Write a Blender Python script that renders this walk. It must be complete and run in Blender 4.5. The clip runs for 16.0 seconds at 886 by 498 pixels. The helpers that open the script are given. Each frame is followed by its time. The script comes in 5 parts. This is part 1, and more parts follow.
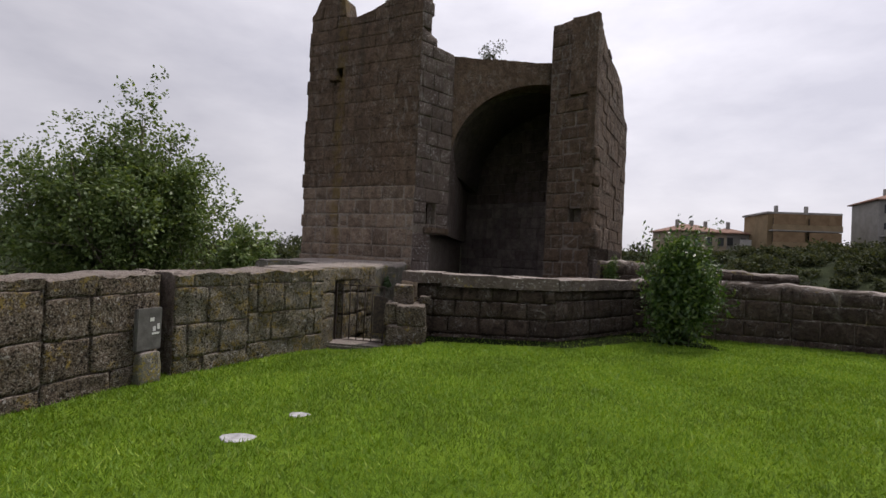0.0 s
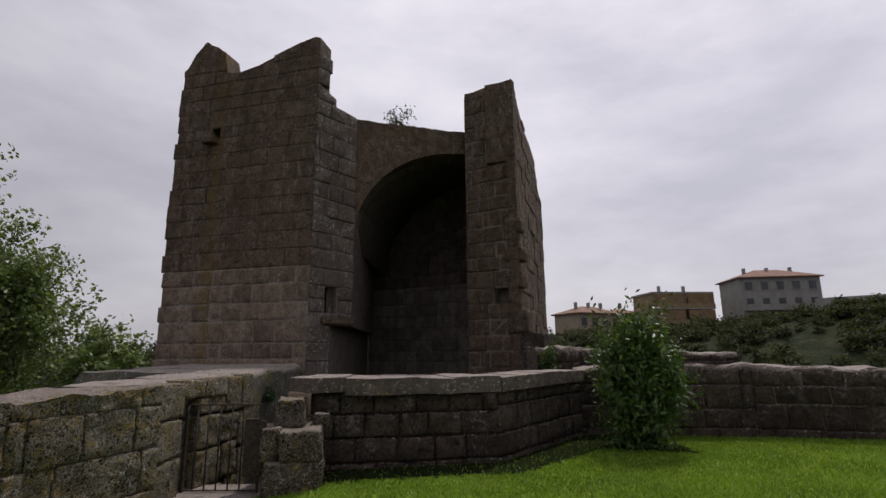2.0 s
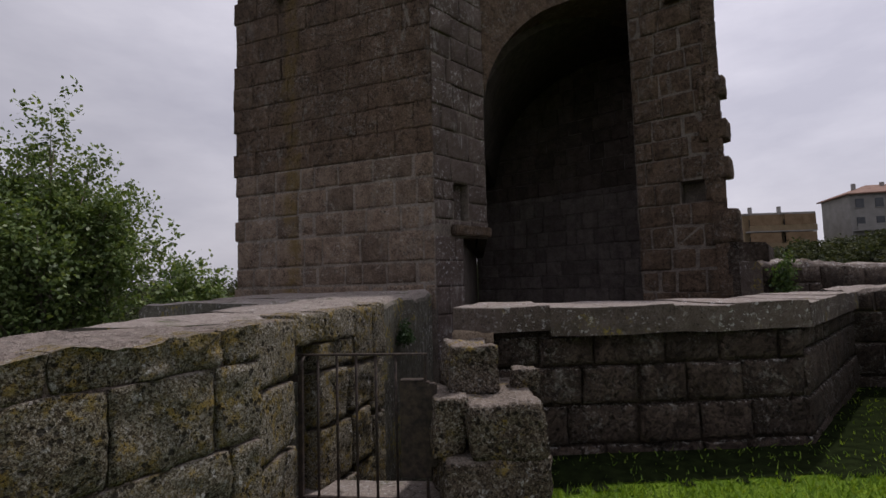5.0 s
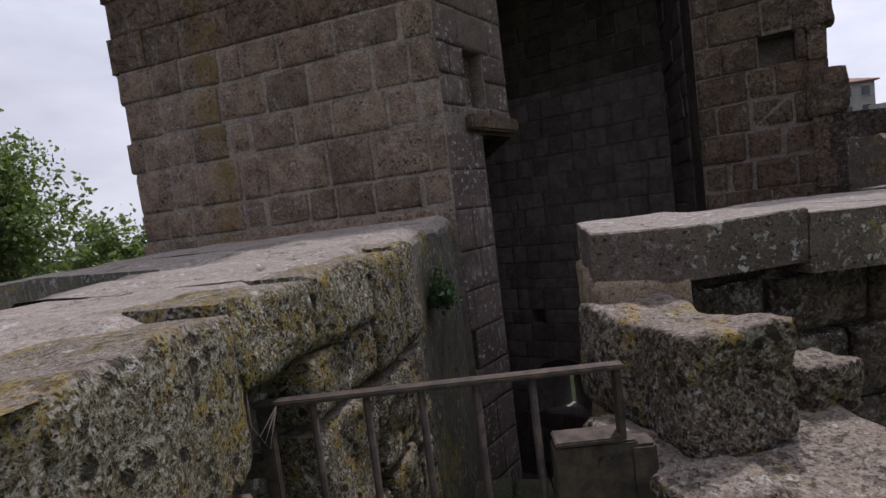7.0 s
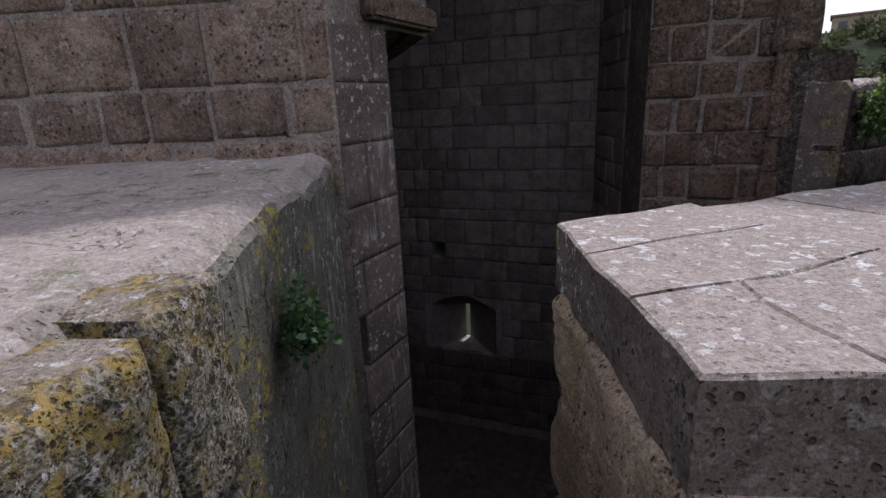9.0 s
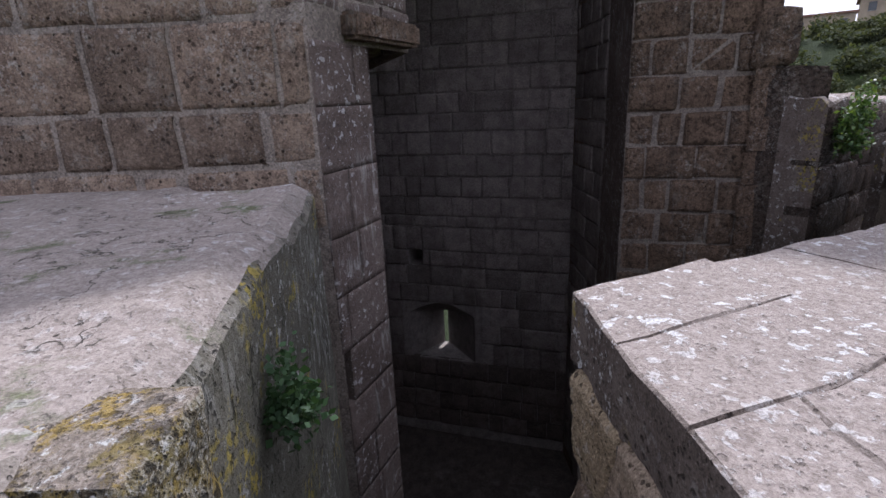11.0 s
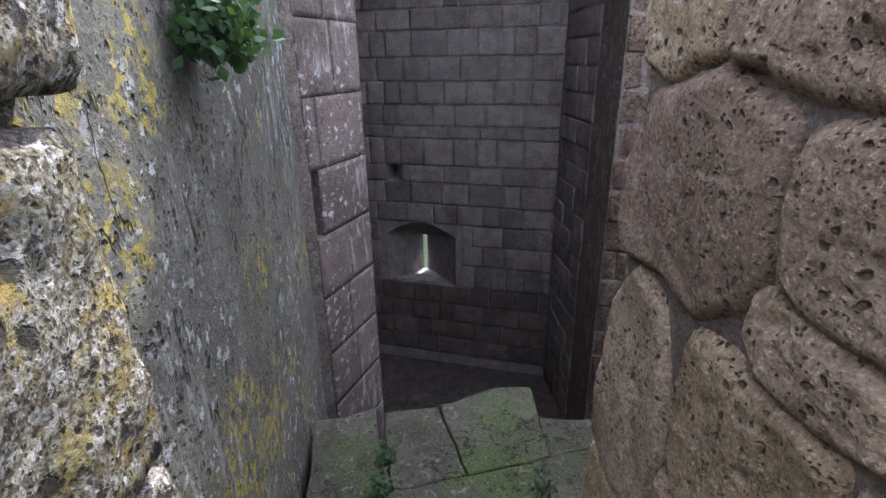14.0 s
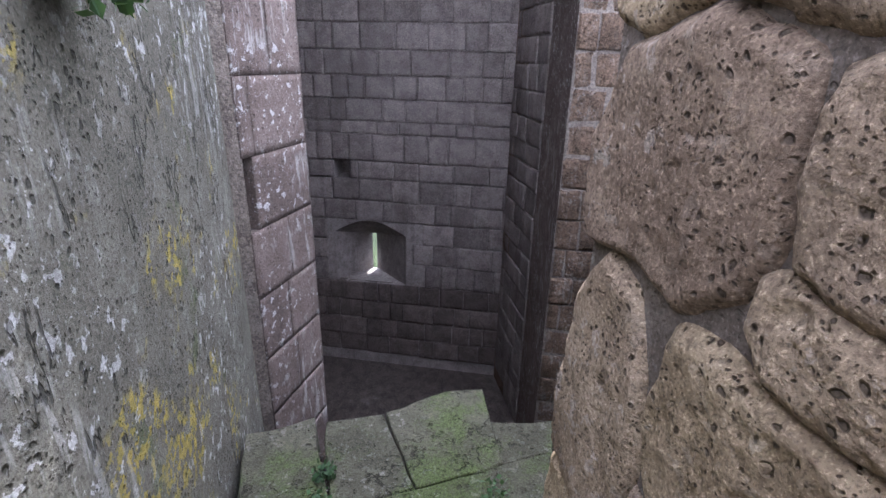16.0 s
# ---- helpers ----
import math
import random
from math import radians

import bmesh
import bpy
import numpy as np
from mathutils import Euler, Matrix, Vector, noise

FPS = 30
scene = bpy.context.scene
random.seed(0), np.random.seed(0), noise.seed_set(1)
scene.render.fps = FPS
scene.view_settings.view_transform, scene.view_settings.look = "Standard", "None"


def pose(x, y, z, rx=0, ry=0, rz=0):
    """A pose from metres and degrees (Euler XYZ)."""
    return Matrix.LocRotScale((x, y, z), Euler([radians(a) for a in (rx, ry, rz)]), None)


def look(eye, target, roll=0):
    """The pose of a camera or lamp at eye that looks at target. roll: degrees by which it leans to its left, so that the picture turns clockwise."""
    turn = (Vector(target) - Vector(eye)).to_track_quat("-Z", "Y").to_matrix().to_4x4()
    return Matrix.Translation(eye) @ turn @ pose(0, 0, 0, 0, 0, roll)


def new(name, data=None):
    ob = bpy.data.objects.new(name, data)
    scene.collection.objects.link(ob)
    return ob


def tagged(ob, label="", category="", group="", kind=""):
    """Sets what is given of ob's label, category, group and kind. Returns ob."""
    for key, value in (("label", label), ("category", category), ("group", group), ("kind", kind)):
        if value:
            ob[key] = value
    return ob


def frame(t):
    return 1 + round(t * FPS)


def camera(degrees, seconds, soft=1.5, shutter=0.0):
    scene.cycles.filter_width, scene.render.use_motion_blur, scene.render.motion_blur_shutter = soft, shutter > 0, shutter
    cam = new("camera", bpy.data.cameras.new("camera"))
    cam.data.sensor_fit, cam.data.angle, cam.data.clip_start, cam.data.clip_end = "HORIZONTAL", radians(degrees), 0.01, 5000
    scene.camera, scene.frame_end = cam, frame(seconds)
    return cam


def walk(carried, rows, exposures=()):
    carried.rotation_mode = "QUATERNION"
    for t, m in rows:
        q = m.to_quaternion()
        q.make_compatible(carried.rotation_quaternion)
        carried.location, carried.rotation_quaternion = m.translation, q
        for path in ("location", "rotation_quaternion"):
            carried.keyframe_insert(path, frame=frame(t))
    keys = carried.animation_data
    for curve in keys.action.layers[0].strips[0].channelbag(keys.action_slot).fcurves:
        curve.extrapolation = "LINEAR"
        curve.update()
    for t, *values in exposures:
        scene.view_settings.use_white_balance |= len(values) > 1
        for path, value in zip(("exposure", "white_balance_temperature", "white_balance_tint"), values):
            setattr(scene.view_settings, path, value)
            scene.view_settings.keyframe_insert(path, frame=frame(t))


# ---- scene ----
cam = camera(84.1, 16.0)
PATH = [
    (0, (0.044, 3.820, 1.498), (-0.075, 8.818, 1.563), 2.67),
    (0.5, (0.063, 4.294, 1.470), (0.236, 9.281, 1.784), 1.47),
    (1, (0.134, 4.796, 1.439), (0.302, 9.731, 2.227), 1.60),
    (1.5, (0.077, 5.292, 1.468), (0.357, 10.199, 2.383), 3.18),
    (2, (0.008, 5.751, 1.534), (0.819, 10.583, 2.531), -0.49),
    (2.5, (0.027, 6.252, 1.440), (0.990, 11.025, 2.575), 1.30),
    (3, (-0.092, 6.814, 1.460), (0.977, 11.531, 2.725), 2.02),
    (3.5, (-0.306, 7.234, 1.478), (1.356, 11.778, 2.740), -0.65),
    (4, (-0.486, 7.705, 1.395), (0.328, 12.542, 2.367), -2.04),
    (4.5, (-0.778, 8.190, 1.329), (-0.576, 13.149, 1.934), 0.80),
    (4.7, (-0.894, 8.340, 1.392), (-0.763, 13.314, 1.888), -0.80),
    (6.8, (-1.551, 10.484, 1.312), (-0.836, 15.422, 0.984), -5.85),
    (7, (-1.549, 10.670, 1.340), (-0.881, 15.612, 0.968), -7.20),
    (7.5, (-1.545, 11.060, 1.323), (-0.545, 15.892, 0.515), -3.08),
    (8, (-1.512, 11.415, 1.346), (0.140, 15.977, 0.139), -1.72),
    (8.5, (-1.367, 11.676, 1.420), (0.120, 16.278, 0.150), -3.56),
    (9, (-1.273, 11.870, 1.520), (0.303, 16.403, 0.117), -2.84),
    (9.5, (-1.295, 12.016, 1.651), (0.355, 16.480, 0.118), -2.94),
    (10, (-1.269, 12.030, 1.736), (0.473, 16.379, -0.011), -4.14),
    (10.2, (-1.271, 12.027, 1.748), (0.545, 16.312, -0.080), -2.58),
    (12.3, (-1.321, 12.108, 1.304), (0.530, 16.702, 0.623), -3.73),
    (12.5, (-1.328, 12.102, 1.230), (0.502, 16.675, 0.369), -3.61),
    (13, (-1.350, 12.127, 1.015), (0.418, 16.528, -0.567), -2.12),
    (13.5, (-1.313, 12.185, 0.888), (0.530, 16.461, -0.934), -2.08),
    (14, (-1.289, 12.242, 0.830), (0.695, 16.459, -0.981), -0.92),
    (14.5, (-1.278, 12.270, 0.798), (0.823, 16.426, -1.023), 0.31),
    (15, (-1.257, 12.298, 0.782), (0.954, 16.410, -1.009), 1.30),
    (15.5, (-1.239, 12.323, 0.769), (1.113, 16.362, -1.008), 1.41),
    (16, (-1.220, 12.346, 0.756), (1.202, 16.330, -1.049), 1.30),
]
EXPOSURES = [(0.0, 0.02, 6500, 14), (1.5, -0.22, 6500, 14), (2.5, -0.4, 6500, 15), (3.5, -0.45, 6450, 16), (4.5, -0.4, 6400, 17), (7.0, 0.2, 6100, 15), (8.0, 0.4, 6000, 16), (9.0, 0.65, 5900, 17), (10.0, 0.75, 5800, 18),
             (12.5, 1.4, 5650, 14), (13.0, 1.5, 5500, 14), (13.5, 2.3, 5500, 14), (14.5, 3.15, 5550, 15), (16.0, 3.58, 5550, 16)]
walk(cam, [(t, look(eye, target, roll)) for t, eye, target, roll in PATH], EXPOSURES)

# ---------------------------------------------------------------- light
SUN_ELEV, SUN_RIGHT = radians(60), radians(43)      # height, and turn to the right of +y
to_sun = Vector((math.cos(SUN_ELEV) * math.sin(SUN_RIGHT), math.cos(SUN_ELEV) * math.cos(SUN_RIGHT), math.sin(SUN_ELEV)))
sun = new("sun", bpy.data.lights.new("sun", "SUN"))
sun.data.energy, sun.data.angle, sun.data.color = 2.75, radians(1.5), (1.0, 0.95, 0.88)
sun.matrix_world = look((0, 0, 40), Vector((0, 0, 40)) - to_sun)

world = bpy.data.worlds.new("world")
scene.world = world
world.use_nodes = True
wn, wl = world.node_tree.nodes, world.node_tree.links
wn.clear()
w_out, w_bg = wn.new("ShaderNodeOutputWorld"), wn.new("ShaderNodeBackground")
w_sky, w_mix = wn.new("ShaderNodeTexSky"), wn.new("ShaderNodeMix")
w_co, w_noise, w_ramp = wn.new("ShaderNodeTexCoord"), wn.new("ShaderNodeTexNoise"), wn.new("ShaderNodeValToRGB")
w_map = wn.new("ShaderNodeMapping")
w_sky.sky_type, w_sky.sun_disc = "NISHITA", False
w_sky.sun_elevation, w_sky.sun_rotation = SUN_ELEV, SUN_RIGHT
w_sky.air_density, w_sky.dust_density = 1.0, 3.0
w_mix.data_type = "RGBA"
w_mix.inputs["Factor"].default_value = 0.9
w_map.inputs["Scale"].default_value = (1.0, 1.0, 2.6)
w_noise.inputs["Scale"].default_value, w_noise.inputs["Detail"].default_value = 2.2, 6.0
w_noise.inputs["Roughness"].default_value = 0.55
w_ramp.color_ramp.elements[0].position, w_ramp.color_ramp.elements[0].color = 0.30, (5.3, 5.3, 5.9, 1)
w_ramp.color_ramp.elements[1].position, w_ramp.color_ramp.elements[1].color = 0.72, (8.6, 8.5, 8.9, 1)
w_bg.inputs["Strength"].default_value = 0.1
wl.new(w_co.outputs["Generated"], w_map.inputs["Vector"])
wl.new(w_map.outputs["Vector"], w_noise.inputs["Vector"])
wl.new(w_noise.outputs["Fac"], w_ramp.inputs["Fac"])
wl.new(w_sky.outputs["Color"], w_mix.inputs[6])
wl.new(w_ramp.outputs["Color"], w_mix.inputs[7])
# thin cloud is brighter towards the sun
w_dot, w_glow, w_gain = wn.new("ShaderNodeVectorMath"), wn.new("ShaderNodeMapRange"), wn.new("ShaderNodeMix")
w_dot.operation = "DOT_PRODUCT"
w_dot.inputs[1].default_value = to_sun
w_glow.inputs["From Min"].default_value, w_glow.inputs["From Max"].default_value = 0.35, 1.0
w_glow.inputs["To Min"].default_value, w_glow.inputs["To Max"].default_value = 0.92, 1.55
w_gain.data_type, w_gain.blend_type = "RGBA", "MULTIPLY"
w_gain.inputs["Factor"].default_value = 1.0
wl.new(w_co.outputs["Generated"], w_dot.inputs[0])
wl.new(w_dot.outputs["Value"], w_glow.inputs["Value"])
wl.new(w_mix.outputs[2], w_gain.inputs[6])
wl.new(w_glow.outputs["Result"], w_gain.inputs[7])
wl.new(w_gain.outputs[2], w_bg.inputs["Color"])
wl.new(w_bg.outputs["Background"], w_out.inputs["Surface"])


# ---------------------------------------------------------------- materials
class Nodes:
    """A small writer of node materials; textures lie in the object's own metres."""

    def __init__(self, name):
        self.mat = bpy.data.materials.new(name)
        self.mat.use_nodes = True
        self.n, self.l = self.mat.node_tree.nodes, self.mat.node_tree.links
        self.bsdf = self.n["Principled BSDF"]
        self.co = self.n.new("ShaderNodeTexCoord").outputs["Object"]

    def put(self, socket, value):
        if isinstance(value, bpy.types.NodeSocket):
            self.l.new(value, socket)
        else:
            socket.default_value = value

    def stretch(self, scale):
        m = self.n.new("ShaderNodeMapping")
        self.l.new(self.co, m.inputs["Vector"])
        m.inputs["Scale"].default_value = scale
        return m.outputs["Vector"]

    def noise(self, scale, detail=4.0, rough=0.6, co=None):
        t = self.n.new("ShaderNodeTexNoise")
        self.l.new(co or self.co, t.inputs["Vector"])
        t.inputs["Scale"].default_value, t.inputs["Detail"].default_value, t.inputs["Roughness"].default_value = scale, detail, rough
        return t.outputs["Fac"]

    def cells(self, scale, feature="F1", co=None, rand=1.0):
        t = self.n.new("ShaderNodeTexVoronoi")
        t.feature = feature
        self.l.new(co or self.co, t.inputs["Vector"])
        t.inputs["Scale"].default_value, t.inputs["Randomness"].default_value = scale, rand
        return t.outputs["Distance"]

    def scales(self, scale, co=None):
        """A tone for each cell of a net of scales."""
        t = self.n.new("ShaderNodeTexVoronoi")
        self.l.new(co or self.co, t.inputs["Vector"])
        t.inputs["Scale"].default_value = scale
        s = self.n.new("ShaderNodeSeparateColor")
        self.l.new(t.outputs["Color"], s.inputs[0])
        return s.outputs[0]

    def band(self, value, lo, hi, a=0.0, b=1.0):
        m = self.n.new("ShaderNodeMapRange")
        m.interpolation_type = "SMOOTHSTEP"
        self.l.new(value, m.inputs["Value"])
        for k, v in (("From Min", lo), ("From Max", hi), ("To Min", a), ("To Max", b)):
            m.inputs[k].default_value = v
        return m.outputs["Result"]

    def math(self, op, a, b=0.0):
        m = self.n.new("ShaderNodeMath")
        m.operation = op
        self.put(m.inputs[0], a), self.put(m.inputs[1], b)
        return m.outputs[0]

    def mix(self, fac, a, b, kind="MIX"):
        m = self.n.new("ShaderNodeMix")
        m.data_type, m.blend_type = "RGBA", kind
        self.put(m.inputs[0], fac)
        self.put(m.inputs[6], a if isinstance(a, bpy.types.NodeSocket) else (*a, 1))
        self.put(m.inputs[7], b if isinstance(b, bpy.types.NodeSocket) else (*b, 1))
        return m.outputs[2]

    def ramp(self, value, *stops):
        r = self.n.new("ShaderNodeValToRGB")
        self.l.new(value, r.inputs["Fac"])
        e = r.color_ramp.elements
        while len(e) < len(stops):
            e.new(0.5)
        for k, (p, c) in zip(e, stops):
            k.position, k.color = p, (*c, 1)
        return r.outputs["Color"]

    def random(self):
        return self.n.new("ShaderNodeObjectInfo").outputs["Random"]

    def island(self):
        return self.n.new("ShaderNodeNewGeometry").outputs["Random Per Island"]

    def up(self):
        s = self.n.new("ShaderNodeSeparateXYZ")
        self.l.new(self.n.new("ShaderNodeNewGeometry").outputs["Normal"], s.inputs[0])
        return s.outputs["Z"]

    def bump(self, height, depth, strength=1.0, under=None):
        b = self.n.new("ShaderNodeBump")
        self.l.new(height, b.inputs["Height"])
        b.inputs["Distance"].default_value, b.inputs["Strength"].default_value = depth, strength
        if under:
            self.l.new(under, b.inputs["Normal"])
        return b.outputs["Normal"]

    def done(self, color, rough=0.9, normal=None, metal=0.0, spec=0.3):
        self.put(self.bsdf.inputs["Base Color"], color if isinstance(color, bpy.types.NodeSocket) else (*color, 1))
        self.put(self.bsdf.inputs["Roughness"], rough)
        self.bsdf.inputs["Metallic"].default_value = metal
        self.bsdf.inputs["Specular IOR Level"].default_value = spec
        if normal:
            self.l.new(normal, self.bsdf.inputs["Normal"])
        return self.mat


def tuff(name, dark, light, grey=0.4, white=0.25, yellow=0.1, top_white=0.5, pits=0.5, moss=0.0, relief=1.0, streak=0.0, crag=0.0, flow=0.0, grey_tone=(0.23, 0.225, 0.20), ochre=0.0, top_pale=0.0, pit=0.0, spread=0.42):
    """Porous volcanic stone with lichen; the shares run from 0 to 1."""
    m = Nodes(name)
    big, mid, fine = m.noise(0.9, 5), m.noise(6, 6, 0.65), m.noise(38, 5, 0.7)
    base = m.mix(m.band(mid, 0.38, 0.62), dark, light)
    flake = m.math("ADD", m.math("MULTIPLY", m.scales(75), 0.5), m.math("MULTIPLY", m.scales(160), 0.5))
    base = m.mix(m.band(flake, 0.2, 0.5, 0.55, 0.0), base, tuple(0.45 * c for c in dark))
    base = m.mix(m.band(flake, 0.6, 0.9, 0.0, 0.45), base, tuple(min(1, 1.7 * c) for c in light))
    base = m.mix(m.math("MULTIPLY", m.band(fine, 0.35, 0.75), 0.35), base, tuple(min(1, 1.5 * c) for c in light))
    grit = m.noise(120, 4, 0.75)
    base = m.mix(m.band(grit, 0.36, 0.46, 0.6, 0.0), base, tuple(0.35 * c for c in dark))
    base = m.mix(m.band(grit, 0.56, 0.68, 0.0, 0.4), base, tuple(min(1, 1.9 * c) for c in light))
    tone = m.math("ADD", m.math("MULTIPLY", m.random(), spread), 0.87 - spread / 2)
    base = m.mix(1.0, base, m.ramp(tone, (0.0, (0, 0, 0)), (1.0, (1, 1, 1))), "MULTIPLY")
    # grey crust
    crust = m.math("MULTIPLY", m.band(m.math("ADD", big, m.math("MULTIPLY", mid, 0.5)), 1.0 - 0.6 * grey, 1.25 - 0.6 * grey), 0.85)
    base = m.mix(crust, base, m.mix(m.band(fine, 0.35, 0.65), tuple(0.6 * c for c in grey_tone), grey_tone))
    # moss and dark stains
    if moss:
        base = m.mix(m.math("MULTIPLY", m.math("MULTIPLY", m.band(m.noise(3.1, 6, 0.7), 0.62 - 0.3 * moss, 0.72 - 0.25 * moss), m.band(m.up(), 0.3, 0.8, 1.0, 0.05) if moss < 0.6 else 1.0), 0.75), base, m.mix(m.band(fine, 0.3, 0.7), (0.05, 0.075, 0.02), (0.13, 0.16, 0.05)))
    # whitish lichen spots in drifts
    drift = m.band(m.noise(2.3, 4), 0.42, 0.62)
    spot = m.band(m.noise(18, 8, 0.78), 0.545, 0.59)
    spot2 = m.band(m.noise(52, 5, 0.75), 0.56, 0.61)
    face_up = m.band(m.up(), 0.45, 0.85)
    share = m.math("MAXIMUM", m.math("MULTIPLY", drift, white), m.math("MULTIPLY", face_up, top_white))
    base = m.mix(m.math("MULTIPLY", spot, share), base, (0.46, 0.45, 0.41))
    base = m.mix(m.math("MULTIPLY", spot2, m.math("MULTIPLY", share, 0.9)), base, (0.52, 0.50, 0.47))
    # yellow lichen
    if yellow:
        y = m.math("MULTIPLY", m.band(m.noise(2.9, 6, 0.75, m.stretch((1.0, 1.0, 0.8))), 0.74 - 0.24 * yellow, 0.80 - 0.22 * yellow), m.band(fine, 0.38, 0.52))
        base = m.mix(m.math("MULTIPLY", y, 0.85), base, m.mix(fine, (0.16, 0.13, 0.025), (0.34, 0.22, 0.035)))
    if flow:
        f = m.math("MULTIPLY", m.band(m.noise(10, 6, 0.7, m.stretch((1.0, 1.0, 0.32))), 0.54, 0.64), m.band(m.noise(0.75, 4), 0.42, 0.6))
        base = m.mix(m.math("MULTIPLY", f, flow), base, (0.27, 0.255, 0.225))
    if streak:
        s = m.band(m.noise(1.4, 5, 0.6, m.stretch((3.0, 3.0, 0.12))), 0.52, 0.75)
        base = m.mix(m.math("MULTIPLY", s, streak), base, (0.05, 0.042, 0.034))
    if crag:
        deep = m.math("MULTIPLY", m.math("MAXIMUM", m.band(m.noise(24, 6, 0.75), 0.47, 0.36), m.band(m.noise(58, 4, 0.75), 0.44, 0.36)), crag)
        base = m.mix(deep, base, tuple(0.22 * c for c in dark))
    if ochre:
        x = m.n.new("ShaderNodeSeparateXYZ")
        m.l.new(m.co, x.inputs[0])
        off = m.math("ABSOLUTE", m.math("ADD", m.math("SUBTRACT", x.outputs[0], ochre), m.math("MULTIPLY", m.math("SUBTRACT", m.noise(1.6, 5, 0.6), 0.5), 0.5)))
        run = m.math("MULTIPLY", m.band(off, 0.17, 0.06), m.band(m.noise(4, 6, 0.7), 0.35, 0.6))
        base = m.mix(m.math("MULTIPLY", run, 0.7), base, m.mix(fine, (0.10, 0.07, 0.02), (0.19, 0.13, 0.035)))
    # upward faces go paler: lichen film, with sunlight put into the tone
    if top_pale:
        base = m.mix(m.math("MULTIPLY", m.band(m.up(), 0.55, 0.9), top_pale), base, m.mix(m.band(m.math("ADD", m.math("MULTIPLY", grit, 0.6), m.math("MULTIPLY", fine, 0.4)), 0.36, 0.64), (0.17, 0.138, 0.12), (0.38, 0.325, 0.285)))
    # pits
    cell = m.cells(30, rand=1.0)
    some = m.band(m.noise(7, 3), 0.46, 0.58)
    hole = m.math("MULTIPLY", m.band(m.math("ADD", cell, m.math("MULTIPLY", m.math("SUBTRACT", mid, 0.5), 0.5)), 0.20 + pit, 0.12 + pit), m.math("MULTIPLY", some, pits))
    hole2 = m.math("MULTIPLY", m.band(m.math("ADD", m.cells(85), m.math("MULTIPLY", m.math("SUBTRACT", mid, 0.5), 0.8)), 0.20, 0.08), pits)
    base = m.mix(m.math("MULTIPLY", m.math("MAXIMUM", hole, hole2), 0.8), base, tuple(0.25 * c for c in dark))
    height = m.math("ADD", m.math("MULTIPLY", mid, 0.5), m.math("MULTIPLY", fine, 0.35))
    height = m.math("SUBTRACT", height, m.math("ADD", m.math("MULTIPLY", hole, 0.7), m.math("MULTIPLY", hole2, 0.35)))
    height = m.math("ADD", height, m.math("MULTIPLY", m.math("MULTIPLY", spot, share), 0.1))
    if crag:
        height = m.math("SUBTRACT", height, m.math("MULTIPLY", deep, 0.8))
    n1 = m.bump(height, 0.035 * relief)
    n2 = m.bump(m.noise(160, 3, 0.7), 0.004 * relief, 0.7, n1)
    return m.done(base, m.band(fine, 0.2, 0.8, 0.82, 0.98), n2, spec=0.2)


